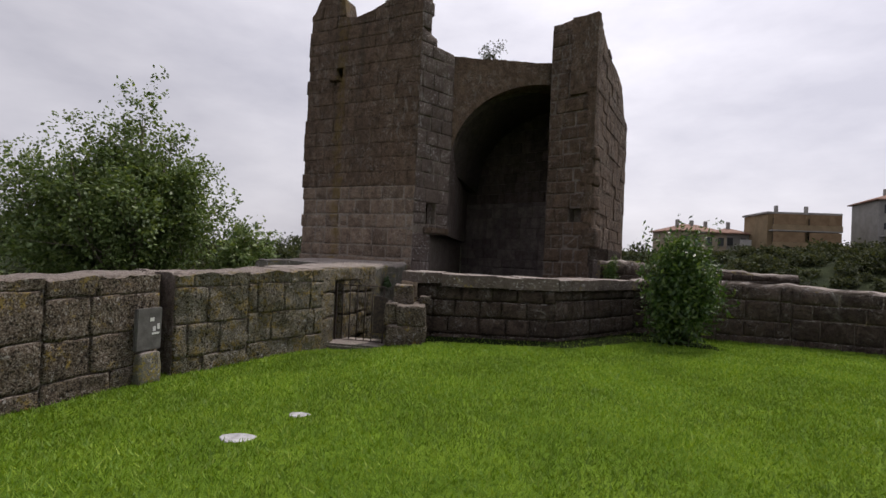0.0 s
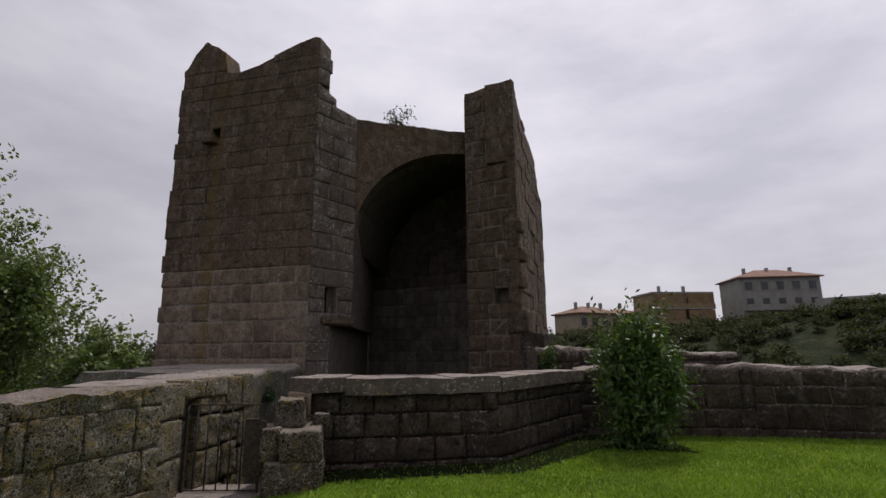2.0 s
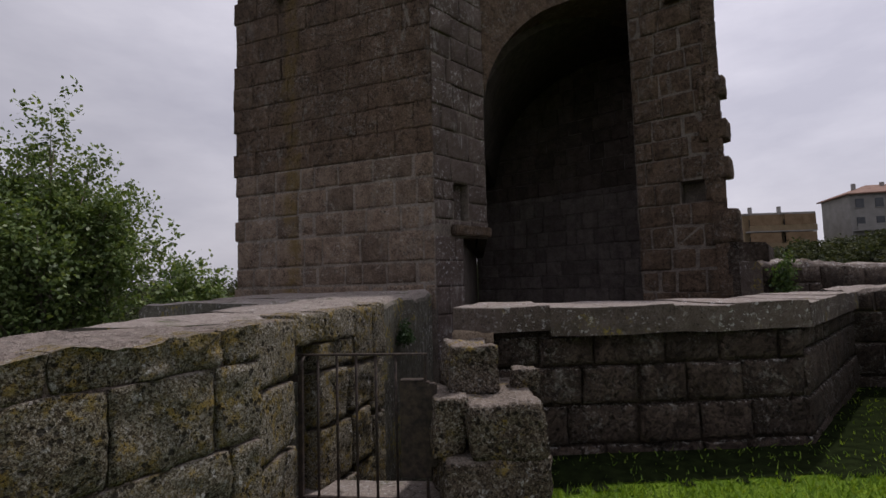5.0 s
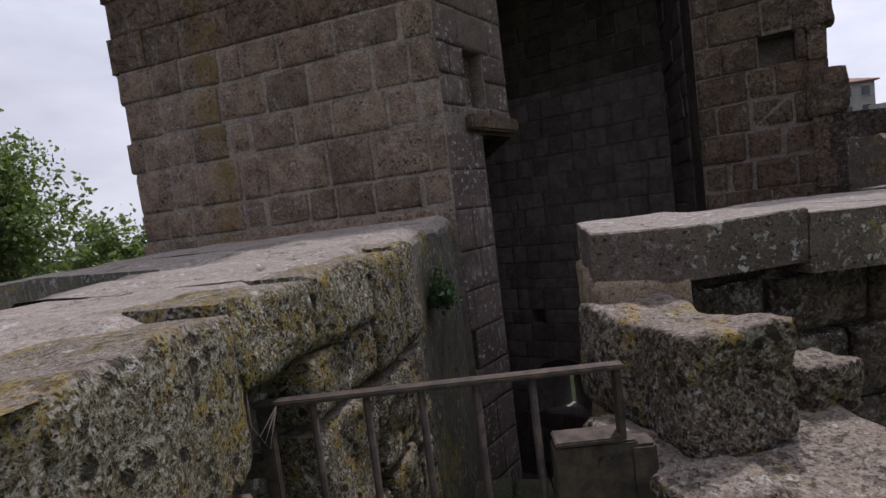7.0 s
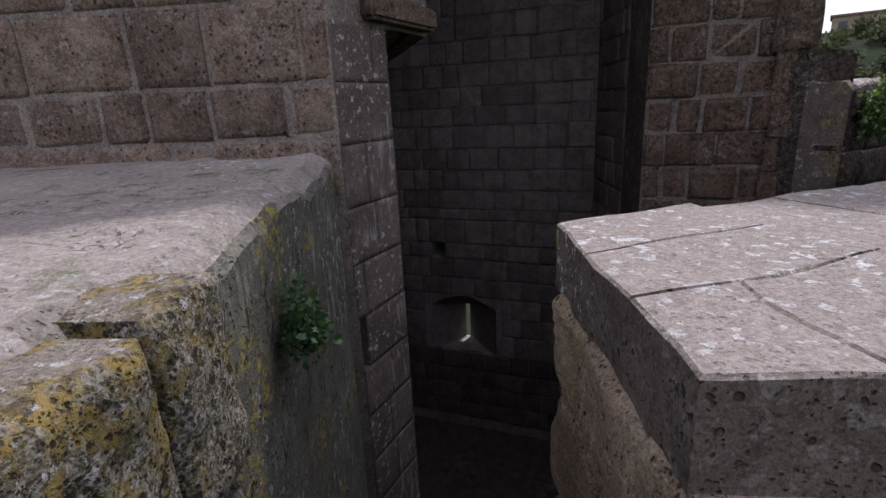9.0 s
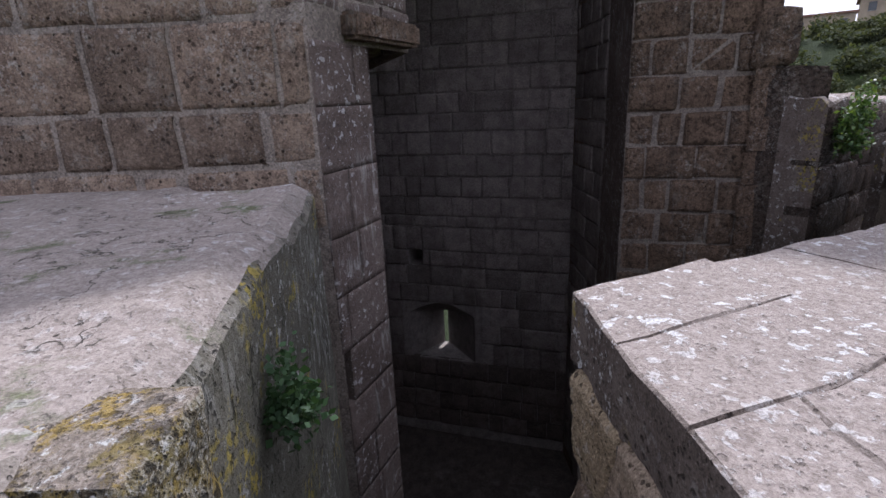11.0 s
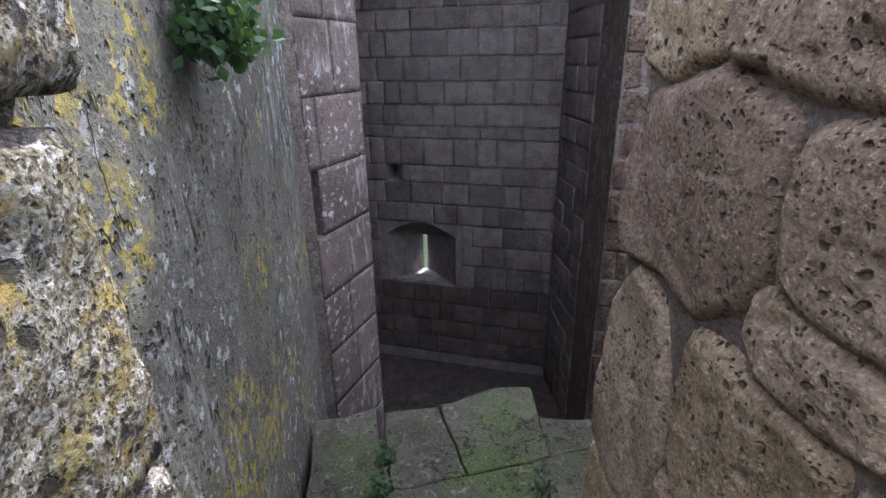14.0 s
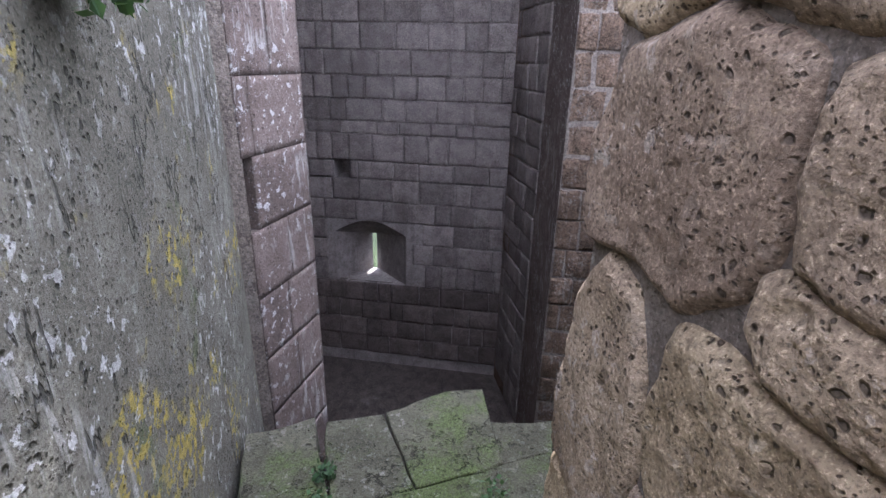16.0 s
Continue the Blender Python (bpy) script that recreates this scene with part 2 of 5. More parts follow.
def crust(name, tones, yellow=0.5, pits=1.0, relief=1.0, top=0.0, white=0.5, fine=1.0, broad=0.4):
    """Old tuff under a crust of lichens: small scales of many tones, honeycomb pits, yellow and white colonies."""
    m = Nodes(name)
    wob = m.n.new("ShaderNodeTexNoise")
    m.l.new(m.co, wob.inputs["Vector"])
    wob.inputs["Scale"].default_value, wob.inputs["Detail"].default_value = 30, 4.0
    bent = m.n.new("ShaderNodeVectorMath")
    bent.operation = "MULTIPLY_ADD"
    m.l.new(wob.outputs["Color"], bent.inputs[0])
    bent.inputs[1].default_value = (0.014, 0.014, 0.014)
    m.l.new(m.co, bent.inputs[2])
    co = bent.outputs[0]
    big, mid, grain = m.noise(1.3, 5), m.noise(9, 6, 0.7), m.noise(75 * fine, 5, 0.75)
    scale_a, scale_b = m.scales(70 * fine, co), m.scales(180 * fine, co)
    mixd = m.math("ADD", m.math("MULTIPLY", scale_a, 0.55), m.math("ADD", m.math("MULTIPLY", scale_b, 0.42), m.math("MULTIPLY", mid, 0.18)))
    base = m.ramp(m.math("ADD", mixd, m.math("MULTIPLY", m.math("SUBTRACT", big, 0.5), broad)), *tones)
    base = m.mix(m.band(grain, 0.40, 0.52, 0.55, 0.0), base, tuple(0.5 * c for c in tones[0][1]))
    tone = m.math("ADD", m.math("MULTIPLY", m.random(), 0.25), 0.78)
    base = m.mix(1.0, base, m.ramp(tone, (0.0, (0, 0, 0)), (1.0, (1, 1, 1))), "MULTIPLY")
    # tops lightened by their normal: lichen, and sunlight painted into the colour
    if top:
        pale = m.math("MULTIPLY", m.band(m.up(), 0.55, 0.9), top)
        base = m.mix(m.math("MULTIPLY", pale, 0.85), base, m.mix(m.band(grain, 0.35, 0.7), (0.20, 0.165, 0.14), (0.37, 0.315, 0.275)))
    if white:
        w = m.math("MULTIPLY", m.band(m.noise(24, 7, 0.72, co), 0.59, 0.62), m.band(m.noise(3.4, 4), 0.42, 0.6, 0.25, 1.0))
        base = m.mix(m.math("MULTIPLY", w, white), base, m.mix(grain, (0.38, 0.38, 0.36), (0.66, 0.66, 0.64)))
        w2 = m.band(m.noise(70, 4, 0.7, co), 0.62, 0.66)
        base = m.mix(m.math("MULTIPLY", m.math("MULTIPLY", w2, m.band(m.noise(1.9, 4), 0.45, 0.62)), white * 0.8), base, (0.50, 0.48, 0.44))
    if yellow:
        zone = m.band(m.noise(5.5, 6, 0.75), 0.60 - 0.14 * yellow, 0.70 - 0.14 * yellow)
        y = m.math("MULTIPLY", m.math("MULTIPLY", zone, m.band(m.noise(20, 7, 0.75, co), 0.46, 0.53)), m.band(grain, 0.36, 0.46))
        base = m.mix(m.math("MULTIPLY", y, 0.75), base, m.mix(m.band(mid, 0.35, 0.65), (0.15, 0.12, 0.032), (0.33, 0.225, 0.04)))
    cell = m.cells(44 * fine, co=co)
    cell2 = m.cells(90 * fine, co=co)
    cell = m.math("ADD", cell, m.math("MULTIPLY", m.math("SUBTRACT", m.noise(95, 4, 0.7), 0.5), 0.9))
    cell2 = m.math("ADD", cell2, m.math("MULTIPLY", m.math("SUBTRACT", m.noise(210, 3, 0.7), 0.5), 0.9))
    hole = m.math("MULTIPLY", m.band(cell, 0.34, 0.16), m.band(m.noise(11, 4), 0.42, 0.56))
    hole2 = m.math("MULTIPLY", m.band(cell2, 0.30, 0.15), m.band(m.noise(16, 3), 0.40, 0.5))
    wide = m.math("ADD", m.cells(23, co=co), m.math("MULTIPLY", m.math("SUBTRACT", m.noise(55, 4, 0.7), 0.5), 0.7))
    hole3 = m.math("MULTIPLY", m.band(wide, 0.36, 0.20), m.band(m.noise(6.5, 3), 0.45, 0.53))
    dark = m.math("MULTIPLY", m.math("MAXIMUM", m.math("MAXIMUM", hole, hole2), hole3), pits)
    if top:
        dark = m.math("MULTIPLY", dark, m.band(m.up(), 0.5, 0.9, 1.0, 0.55))
    base = m.mix(m.math("MULTIPLY", dark, 0.88), base, (0.018, 0.015, 0.012))
    h = m.math("ADD", m.math("MULTIPLY", mid, 0.5), m.math("ADD", m.math("MULTIPLY", grain, 0.3), m.math("MULTIPLY", scale_a, 0.18)))
    h = m.math("SUBTRACT", h, m.math("MULTIPLY", dark, 0.7))
    return m.done(base, 0.95, m.bump(h, 0.03 * relief), spec=0.15)


def weathered(name, a, b, flakes=0.4, yellow=0.0, pits=0.6, pit=24, cracks=0.0, moss=0.0, relief=1.0, up_pale=0.0, up_flakes=0.0, spread=0.3, contrast=0.5, tint=False, drips=0.0):
    """Plain old tuff: quiet tones, round pits of mixed size, thin cracks, flakes of white and spots of yellow lichen."""
    m = Nodes(name)
    wob = m.n.new("ShaderNodeTexNoise")
    m.l.new(m.co, wob.inputs["Vector"])
    wob.inputs["Scale"].default_value, wob.inputs["Detail"].default_value = 22, 3.0
    bent = m.n.new("ShaderNodeVectorMath")
    bent.operation = "MULTIPLY_ADD"
    m.l.new(wob.outputs["Color"], bent.inputs[0])
    bent.inputs[1].default_value = (0.03, 0.03, 0.03)
    m.l.new(m.co, bent.inputs[2])
    co = bent.outputs[0]
    big, mid, fine, grit = m.noise(1.3, 4), m.noise(6, 6, 0.65), m.noise(46, 6, 0.7), m.noise(150, 4, 0.75)
    base = m.mix(m.band(m.math("ADD", m.math("MULTIPLY", mid, 0.6), m.math("MULTIPLY", big, 0.4)), 0.38, 0.62), a, b)
    base = m.mix(m.band(fine, 0.34, 0.5, contrast, 0.0), base, tuple(0.55 * k for k in a))
    base = m.mix(m.band(grit, 0.38, 0.48, contrast, 0.0), base, tuple(0.45 * k for k in a))
    base = m.mix(m.band(grit, 0.54, 0.68, 0.0, contrast), base, tuple(min(1, 1.6 * k) for k in b))
    tone = m.math("ADD", m.math("MULTIPLY", m.random(), spread), 0.95 - spread / 2)
    base = m.mix(1.0, base, m.ramp(tone, (0.0, (0, 0, 0)), (1.0, (1, 1, 1))), "MULTIPLY")
    if tint:
        base = m.mix(1.0, base, m.ramp(m.random(), (0.0, (0.92, 0.86, 0.84)), (0.5, (1.0, 0.97, 0.93)), (1.0, (1.06, 1.04, 0.86))), "MULTIPLY")
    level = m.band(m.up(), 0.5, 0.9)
    # pale mix on level faces: lichen bloom plus painted sunlight
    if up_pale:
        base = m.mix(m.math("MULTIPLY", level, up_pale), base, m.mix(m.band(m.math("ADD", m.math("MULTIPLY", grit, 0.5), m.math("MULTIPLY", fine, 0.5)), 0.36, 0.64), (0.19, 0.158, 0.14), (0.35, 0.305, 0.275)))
    if moss:
        g = m.math("MULTIPLY", m.band(m.noise(3.4, 6, 0.7), 0.62 - 0.3 * moss, 0.74 - 0.25 * moss), m.band(fine, 0.3, 0.5, 0.35, 1.0))
        base = m.mix(m.math("MULTIPLY", g, 0.8), base, m.mix(m.band(grit, 0.35, 0.65), (0.030, 0.045, 0.012), (0.085, 0.11, 0.035)))
    amount = m.band(m.noise(1.9, 4), 0.40, 0.62, 0.15, 1.0)
    flake = m.band(m.noise(24, 5, 0.62, co), 0.585, 0.615)
    speck = m.band(m.noise(75, 4, 0.65, co), 0.62, 0.65)
    share = m.math("MULTIPLY", amount, flakes)
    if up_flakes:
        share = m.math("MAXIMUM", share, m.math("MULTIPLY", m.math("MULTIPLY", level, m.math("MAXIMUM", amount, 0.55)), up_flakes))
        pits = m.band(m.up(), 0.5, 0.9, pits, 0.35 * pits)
    white = m.math("MULTIPLY", m.math("MAXIMUM", flake, m.math("MULTIPLY", speck, 0.7)), share)
    base = m.mix(white, base, m.mix(m.band(grit, 0.35, 0.65), (0.38, 0.37, 0.36), (0.62, 0.61, 0.60)))
    if yellow:
        zone = m.band(m.noise(2.6, 4, 0.6), 0.66 - 0.2 * yellow, 0.74 - 0.2 * yellow)
        y = m.math("MULTIPLY", m.math("MULTIPLY", zone, m.math("SUBTRACT", 1.0, level)), m.band(m.noise(30, 5, 0.65, co), 0.50, 0.55))
        base = m.mix(m.math("MULTIPLY", y, 0.85), base, m.mix(m.band(fine, 0.35, 0.65), (0.17, 0.145, 0.035), (0.34, 0.26, 0.05)))
    if drips:
        run = m.math("MULTIPLY", m.band(m.noise(26, 6, 0.7, m.stretch((1.0, 1.0, 0.16))), 0.53, 0.60), m.band(m.noise(1.5, 4), 0.50, 0.60))
        base = m.mix(m.math("MULTIPLY", m.math("MULTIPLY", run, m.math("SUBTRACT", 1.0, level)), drips), base, (0.36, 0.35, 0.33))
    hole = m.math("MULTIPLY", m.band(m.cells(pit, co=co), 0.27, 0.15), m.band(m.noise(8, 3), 0.47, 0.55))
    hole2 = m.math("MULTIPLY", m.band(m.cells(pit * 2.3, co=co), 0.27, 0.14), m.band(m.noise(15, 3), 0.46, 0.54))
    dark = m.math("MULTIPLY", m.math("MAXIMUM", hole, hole2), pits)
    if cracks:
        line = m.math("ABSOLUTE", m.math("SUBTRACT", m.noise(2.6, 5, 0.55, m.stretch((2.2, 2.2, 0.7))), 0.5))
        dark = m.math("MAXIMUM", dark, m.math("MULTIPLY", m.math("MULTIPLY", m.band(line, 0.010, 0.003), m.band(m.noise(4.2, 3), 0.50, 0.58)), cracks))
    base = m.mix(m.math("MULTIPLY", dark, 0.82), base, tuple(0.22 * k for k in a))
    h = m.math("ADD", m.math("MULTIPLY", mid, 0.35), m.math("ADD", m.math("MULTIPLY", fine, 0.35), m.math("MULTIPLY", grit, 0.12)))
    h = m.math("ADD", m.math("SUBTRACT", h, m.math("MULTIPLY", dark, 0.6)), m.math("MULTIPLY", white, 0.06))
    return m.done(base, 0.93, m.bump(h, 0.03 * relief), spec=0.15)


OCHRE = -2.84                                        # where rust-coloured water ran down the front wall
M = {}
M["tower"] = tuff("tower_tuff", (0.092, 0.062, 0.042), (0.168, 0.116, 0.080), grey=0.18, white=0.30, yellow=0.05, top_white=0.3, pits=0.9, streak=0.5, relief=1.2, crag=0.3, flow=0.5, ochre=OCHRE, spread=0.22)
M["tower_low"] = tuff("tower_low_tuff", (0.125, 0.089, 0.066), (0.228, 0.170, 0.126), grey=0.12, white=0.35, yellow=0.05, top_white=0.3, pits=1.0, relief=1.2, flow=0.3, ochre=OCHRE, pit=0.09)
M["mortar"] = tuff("old_mortar", (0.145, 0.12, 0.10), (0.245, 0.208, 0.175), grey=0.25, white=0.2, yellow=0.0, pits=0.3, relief=0.8)
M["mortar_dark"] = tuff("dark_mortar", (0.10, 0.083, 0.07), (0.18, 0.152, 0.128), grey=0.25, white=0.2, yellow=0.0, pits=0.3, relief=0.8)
M["jamb"] = weathered("red_tuff", (0.097, 0.074, 0.063), (0.158, 0.124, 0.107), flakes=0.6, pits=0.5, pit=34, relief=0.8, contrast=0.5, spread=0.2, drips=0.5)
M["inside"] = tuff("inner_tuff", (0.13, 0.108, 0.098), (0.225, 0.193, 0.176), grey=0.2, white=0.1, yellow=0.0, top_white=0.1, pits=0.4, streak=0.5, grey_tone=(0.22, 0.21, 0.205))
M["inside_mortar"] = tuff("inner_mortar", (0.15, 0.13, 0.118), (0.24, 0.212, 0.195), grey=0.2, white=0.1, yellow=0.0, pits=0.2, relief=0.6, streak=0.4)
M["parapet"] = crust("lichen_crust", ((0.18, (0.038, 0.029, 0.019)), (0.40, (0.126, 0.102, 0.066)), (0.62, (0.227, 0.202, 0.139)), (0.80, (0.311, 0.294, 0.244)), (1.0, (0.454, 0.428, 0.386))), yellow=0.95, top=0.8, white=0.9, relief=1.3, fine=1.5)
M["parapet_far"] = crust("brown_crust", ((0.18, (0.034, 0.026, 0.020)), (0.40, (0.100, 0.075, 0.054)), (0.62, (0.168, 0.132, 0.096)), (0.80, (0.232, 0.200, 0.160)), (1.0, (0.368, 0.344, 0.312))), yellow=0.45, top=0.7, white=0.6)
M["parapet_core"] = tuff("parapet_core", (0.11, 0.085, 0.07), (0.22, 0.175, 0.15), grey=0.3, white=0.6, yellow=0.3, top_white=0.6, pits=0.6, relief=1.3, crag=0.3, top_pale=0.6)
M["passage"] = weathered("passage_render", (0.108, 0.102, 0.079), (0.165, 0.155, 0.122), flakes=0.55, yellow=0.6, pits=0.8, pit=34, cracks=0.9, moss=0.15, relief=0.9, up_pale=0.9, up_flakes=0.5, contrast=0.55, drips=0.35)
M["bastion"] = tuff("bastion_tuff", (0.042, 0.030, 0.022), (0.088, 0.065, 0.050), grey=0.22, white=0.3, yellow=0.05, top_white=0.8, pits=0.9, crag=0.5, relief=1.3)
M["rubble"] = weathered("rubble_tuff", (0.205, 0.158, 0.117), (0.34, 0.274, 0.208), flakes=0.2, pits=1.0, pit=44, relief=1.35, contrast=0.65, spread=0.35, tint=True)
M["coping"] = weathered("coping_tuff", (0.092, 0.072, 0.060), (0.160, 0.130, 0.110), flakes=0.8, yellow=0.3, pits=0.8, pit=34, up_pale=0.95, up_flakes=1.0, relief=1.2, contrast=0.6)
M["ledge"] = weathered("mossy_ledge", (0.055, 0.053, 0.036), (0.095, 0.091, 0.064), flakes=0.15, pits=0.5, moss=0.5, cracks=0.8)
M["rubble_mortar"] = weathered("rubble_mortar", (0.10, 0.082, 0.068), (0.165, 0.14, 0.118), flakes=0.2, pits=0.3, pit=60, relief=0.8, spread=0.0)
# darker inner tuff: shade put into the colour, and damp in the lowest courses
M["damp_shade"] = tuff("damp_shade_tuff", (0.075, 0.059, 0.051), (0.135, 0.110, 0.096), grey=0.15, white=0.05, yellow=0.0, top_white=0.05, pits=0.4, streak=0.3)
# darkest copy; the vault's shade is put into its colour
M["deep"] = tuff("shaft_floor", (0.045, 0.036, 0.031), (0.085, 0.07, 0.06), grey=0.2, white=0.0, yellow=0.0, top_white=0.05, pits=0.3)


def simple(name, a, b, scale=8.0, rough=0.8, depth=0.004, metal=0.0, spec=0.3, tone=0.0):
    m = Nodes(name)
    v, fine = m.noise(scale, 6, 0.65), m.noise(scale * 9, 4, 0.7)
    c = m.mix(m.band(v, 0.3, 0.7), a, b)
    c = m.mix(m.math("MULTIPLY", m.band(fine, 0.4, 0.7), 0.3), c, tuple(0.6 * k for k in a))
    if tone:
        c = m.mix(1.0, c, m.ramp(m.math("ADD", m.math("MULTIPLY", m.random(), tone), 1 - tone), (0, (0, 0, 0)), (1, (1, 1, 1))), "MULTIPLY")
    return m.done(c, rough, m.bump(m.math("ADD", v, m.math("MULTIPLY", fine, 0.4)), depth), metal, spec)


def leafy(name, a, b, c, rough=0.5):
    """Leaves: a tone for each leaf, and some light through them."""
    m = Nodes(name)
    col = m.ramp(m.island(), (0.0, a), (0.55, b), (1.0, c))
    col = m.mix(m.band(m.noise(0.8, 3), 0.35, 0.65), col, m.mix(0.5, col, tuple(0.5 * k for k in a)))
    mat = m.done(col, rough, spec=0.35)
    tr, add = m.n.new("ShaderNodeBsdfTranslucent"), m.n.new("ShaderNodeMixShader")
    m.l.new(m.mix(1.0, col, (1.3, 1.25, 0.5), "MULTIPLY"), tr.inputs["Color"])
    add.inputs[0].default_value = 0.3
    out = m.n["Material Output"]
    m.l.new(m.bsdf.outputs[0], add.inputs[1]), m.l.new(tr.outputs[0], add.inputs[2])
    m.l.new(add.outputs[0], out.inputs["Surface"])
    return mat


M["grass"] = leafy("grass_blades", (0.10, 0.19, 0.012), (0.17, 0.285, 0.02), (0.29, 0.385, 0.05), 0.6)
M["tree_leaf"] = leafy("tree_leaves", (0.075, 0.12, 0.038), (0.135, 0.20, 0.06), (0.25, 0.31, 0.125))
M["bush_leaf"] = leafy("bush_leaves", (0.03, 0.065, 0.018), (0.06, 0.115, 0.028), (0.14, 0.20, 0.05), 0.4)
M["weed_leaf"] = leafy("weed_leaves", (0.026, 0.058, 0.022), (0.042, 0.088, 0.034), (0.07, 0.125, 0.055), 0.6)
M["scrub_leaf"] = leafy("scrub_leaves", (0.034, 0.046, 0.022), (0.052, 0.064, 0.032), (0.088, 0.095, 0.046), 0.9)
M["bark"] = simple("bark", (0.10, 0.085, 0.065), (0.22, 0.19, 0.15), 14, 0.9, 0.01)
M["iron"] = simple("rusty_iron", (0.035, 0.03, 0.03), (0.10, 0.075, 0.06), 25, 0.65, 0.002, 0.5)
M["slab"] = simple("pale_slab", (0.26, 0.25, 0.25), (0.50, 0.50, 0.51), 14, 0.6, 0.006)
# dark tone for the shadow strip painted on the lawn
M["lawn_shade"] = simple("lawn_shade", (0.008, 0.011, 0.005), (0.02, 0.028, 0.010), 9, 1.0, 0.02, spec=0.0)
M["plaster_white"] = simple("white_plaster", (0.22, 0.21, 0.195), (0.30, 0.29, 0.27), 0.7, 0.9, 0.01)
M["plaster_ochre"] = simple("ochre_plaster", (0.21, 0.155, 0.09), (0.28, 0.21, 0.125), 0.7, 0.9, 0.01)
M["plaster_cream"] = simple("cream_plaster", (0.25, 0.205, 0.15), (0.33, 0.275, 0.205), 0.7, 0.9, 0.01)
M["awning"] = simple("brown_awning", (0.17, 0.11, 0.06), (0.25, 0.17, 0.10), 1.2, 0.9, 0.01)
M["roof_tile"] = simple("terracotta_roof", (0.17, 0.095, 0.07), (0.26, 0.16, 0.12), 1.5, 0.9, 0.05)
M["window_dark"] = simple("dark_window", (0.03, 0.035, 0.04), (0.06, 0.065, 0.07), 0.6, 0.25, 0.001, 0, 0.5)
M["concrete"] = simple("concrete", (0.22, 0.21, 0.20), (0.32, 0.31, 0.29), 0.8, 0.9, 0.01)
M["dark_fill"] = simple("peeling_panel", (0.07, 0.066, 0.062), (0.13, 0.125, 0.118), 9, 0.8, 0.004)
M["white_patch"] = simple("white_paint", (0.5, 0.5, 0.49), (0.66, 0.66, 0.64), 18, 0.8, 0.003)

g = Nodes("lawn_soil")
g_c = g.mix(g.band(g.noise(2.2, 5), 0.35, 0.68), (0.115, 0.20, 0.014), (0.18, 0.28, 0.022))
g_c = g.mix(g.band(g.noise(55, 4, 0.7), 0.45, 0.75), g_c, (0.05, 0.11, 0.012))
M["lawn"] = g.done(g_c, 0.95, g.bump(g.noise(70, 4, 0.7), 0.03), spec=0.1)
g = Nodes("wild_ground")
g_c = g.mix(g.band(g.noise(0.12, 6), 0.38, 0.62), (0.018, 0.026, 0.011), (0.036, 0.046, 0.018))
g_c = g.mix(g.math("MULTIPLY", g.band(g.noise(0.3, 6, 0.7), 0.55, 0.7), 0.5), g_c, (0.085, 0.075, 0.045))
M["wild"] = g.done(g_c, 0.95, g.bump(g.noise(1.6, 6, 0.75), 0.5), spec=0.1)


# ---------------------------------------------------------------- builders
def mesh_of(name, verts, faces, mat, smooth=False):
    me = bpy.data.meshes.new(name)
    me.from_pydata([tuple(v) for v in verts], [], faces)
    me.materials.append(mat)
    if smooth:
        me.polygons.foreach_set("use_smooth", [True] * len(me.polygons))
    me.update()
    return me


def quads_of(name, verts, mat, corners=4):
    """A mesh of loose faces from an array (faces, corners, 3)."""
    n = len(verts)
    me = bpy.data.meshes.new(name)
    me.vertices.add(n * corners), me.loops.add(n * corners), me.polygons.add(n)
    me.vertices.foreach_set("co", np.asarray(verts, np.float32).ravel())
    me.loops.foreach_set("vertex_index", np.arange(n * corners, dtype=np.int32))
    me.polygons.foreach_set("loop_start", np.arange(0, n * corners, corners, dtype=np.int32))
    me.materials.append(mat)
    me.update(calc_edges=True)
    return me


def part(name, me, parent, label=""):
    ob = new(name, me)
    ob.parent = parent
    return tagged(ob, label)


def empty(name, at=(0, 0, 0)):
    ob = new(name)
    ob.location = at
    return ob


def turned_out(bm):
    bmesh.ops.recalc_face_normals(bm, faces=bm.faces)


def from_bm(name, bm, mat, smooth=False):
    me = bpy.data.meshes.new(name)
    bm.to_mesh(me)
    bm.free()
    me.materials.append(mat)
    if smooth:
        me.polygons.foreach_set("use_smooth", [True] * len(me.polygons))
    return me


def prism(name, outline, z0, z1, mat, bevel=0.0):
    """An upright solid over a plan outline; z1 may be a list with a height for each corner."""
    bm = bmesh.new()
    tops = z1 if isinstance(z1, (list, tuple)) else [z1] * len(outline)
    low = [bm.verts.new((x, y, z0)) for x, y in outline]
    high = [bm.verts.new((x, y, z)) for (x, y), z in zip(outline, tops)]
    n = len(outline)
    bm.faces.new(low[::-1]), bm.faces.new(high)
    for i in range(n):
        bm.faces.new((low[i], low[(i + 1) % n], high[(i + 1) % n], high[i]))
    turned_out(bm)
    if bevel:
        bmesh.ops.bevel(bm, geom=bm.edges[:], offset=bevel, segments=2, affect="EDGES", clamp_overlap=True)
    return from_bm(name, bm, mat)


def box_mesh(name, size, mat, at=(0, 0, 0), bevel=0.0, turn=0.0):
    bm = bmesh.new()
    bmesh.ops.create_cube(bm, size=1.0, matrix=Matrix.Translation(at) @ Matrix.Rotation(turn, 4, "Z") @ Matrix.Diagonal((*size, 1)))
    if bevel:
        bmesh.ops.bevel(bm, geom=bm.edges[:], offset=bevel, segments=2, affect="EDGES", clamp_overlap=True)
    return from_bm(name, bm, mat)


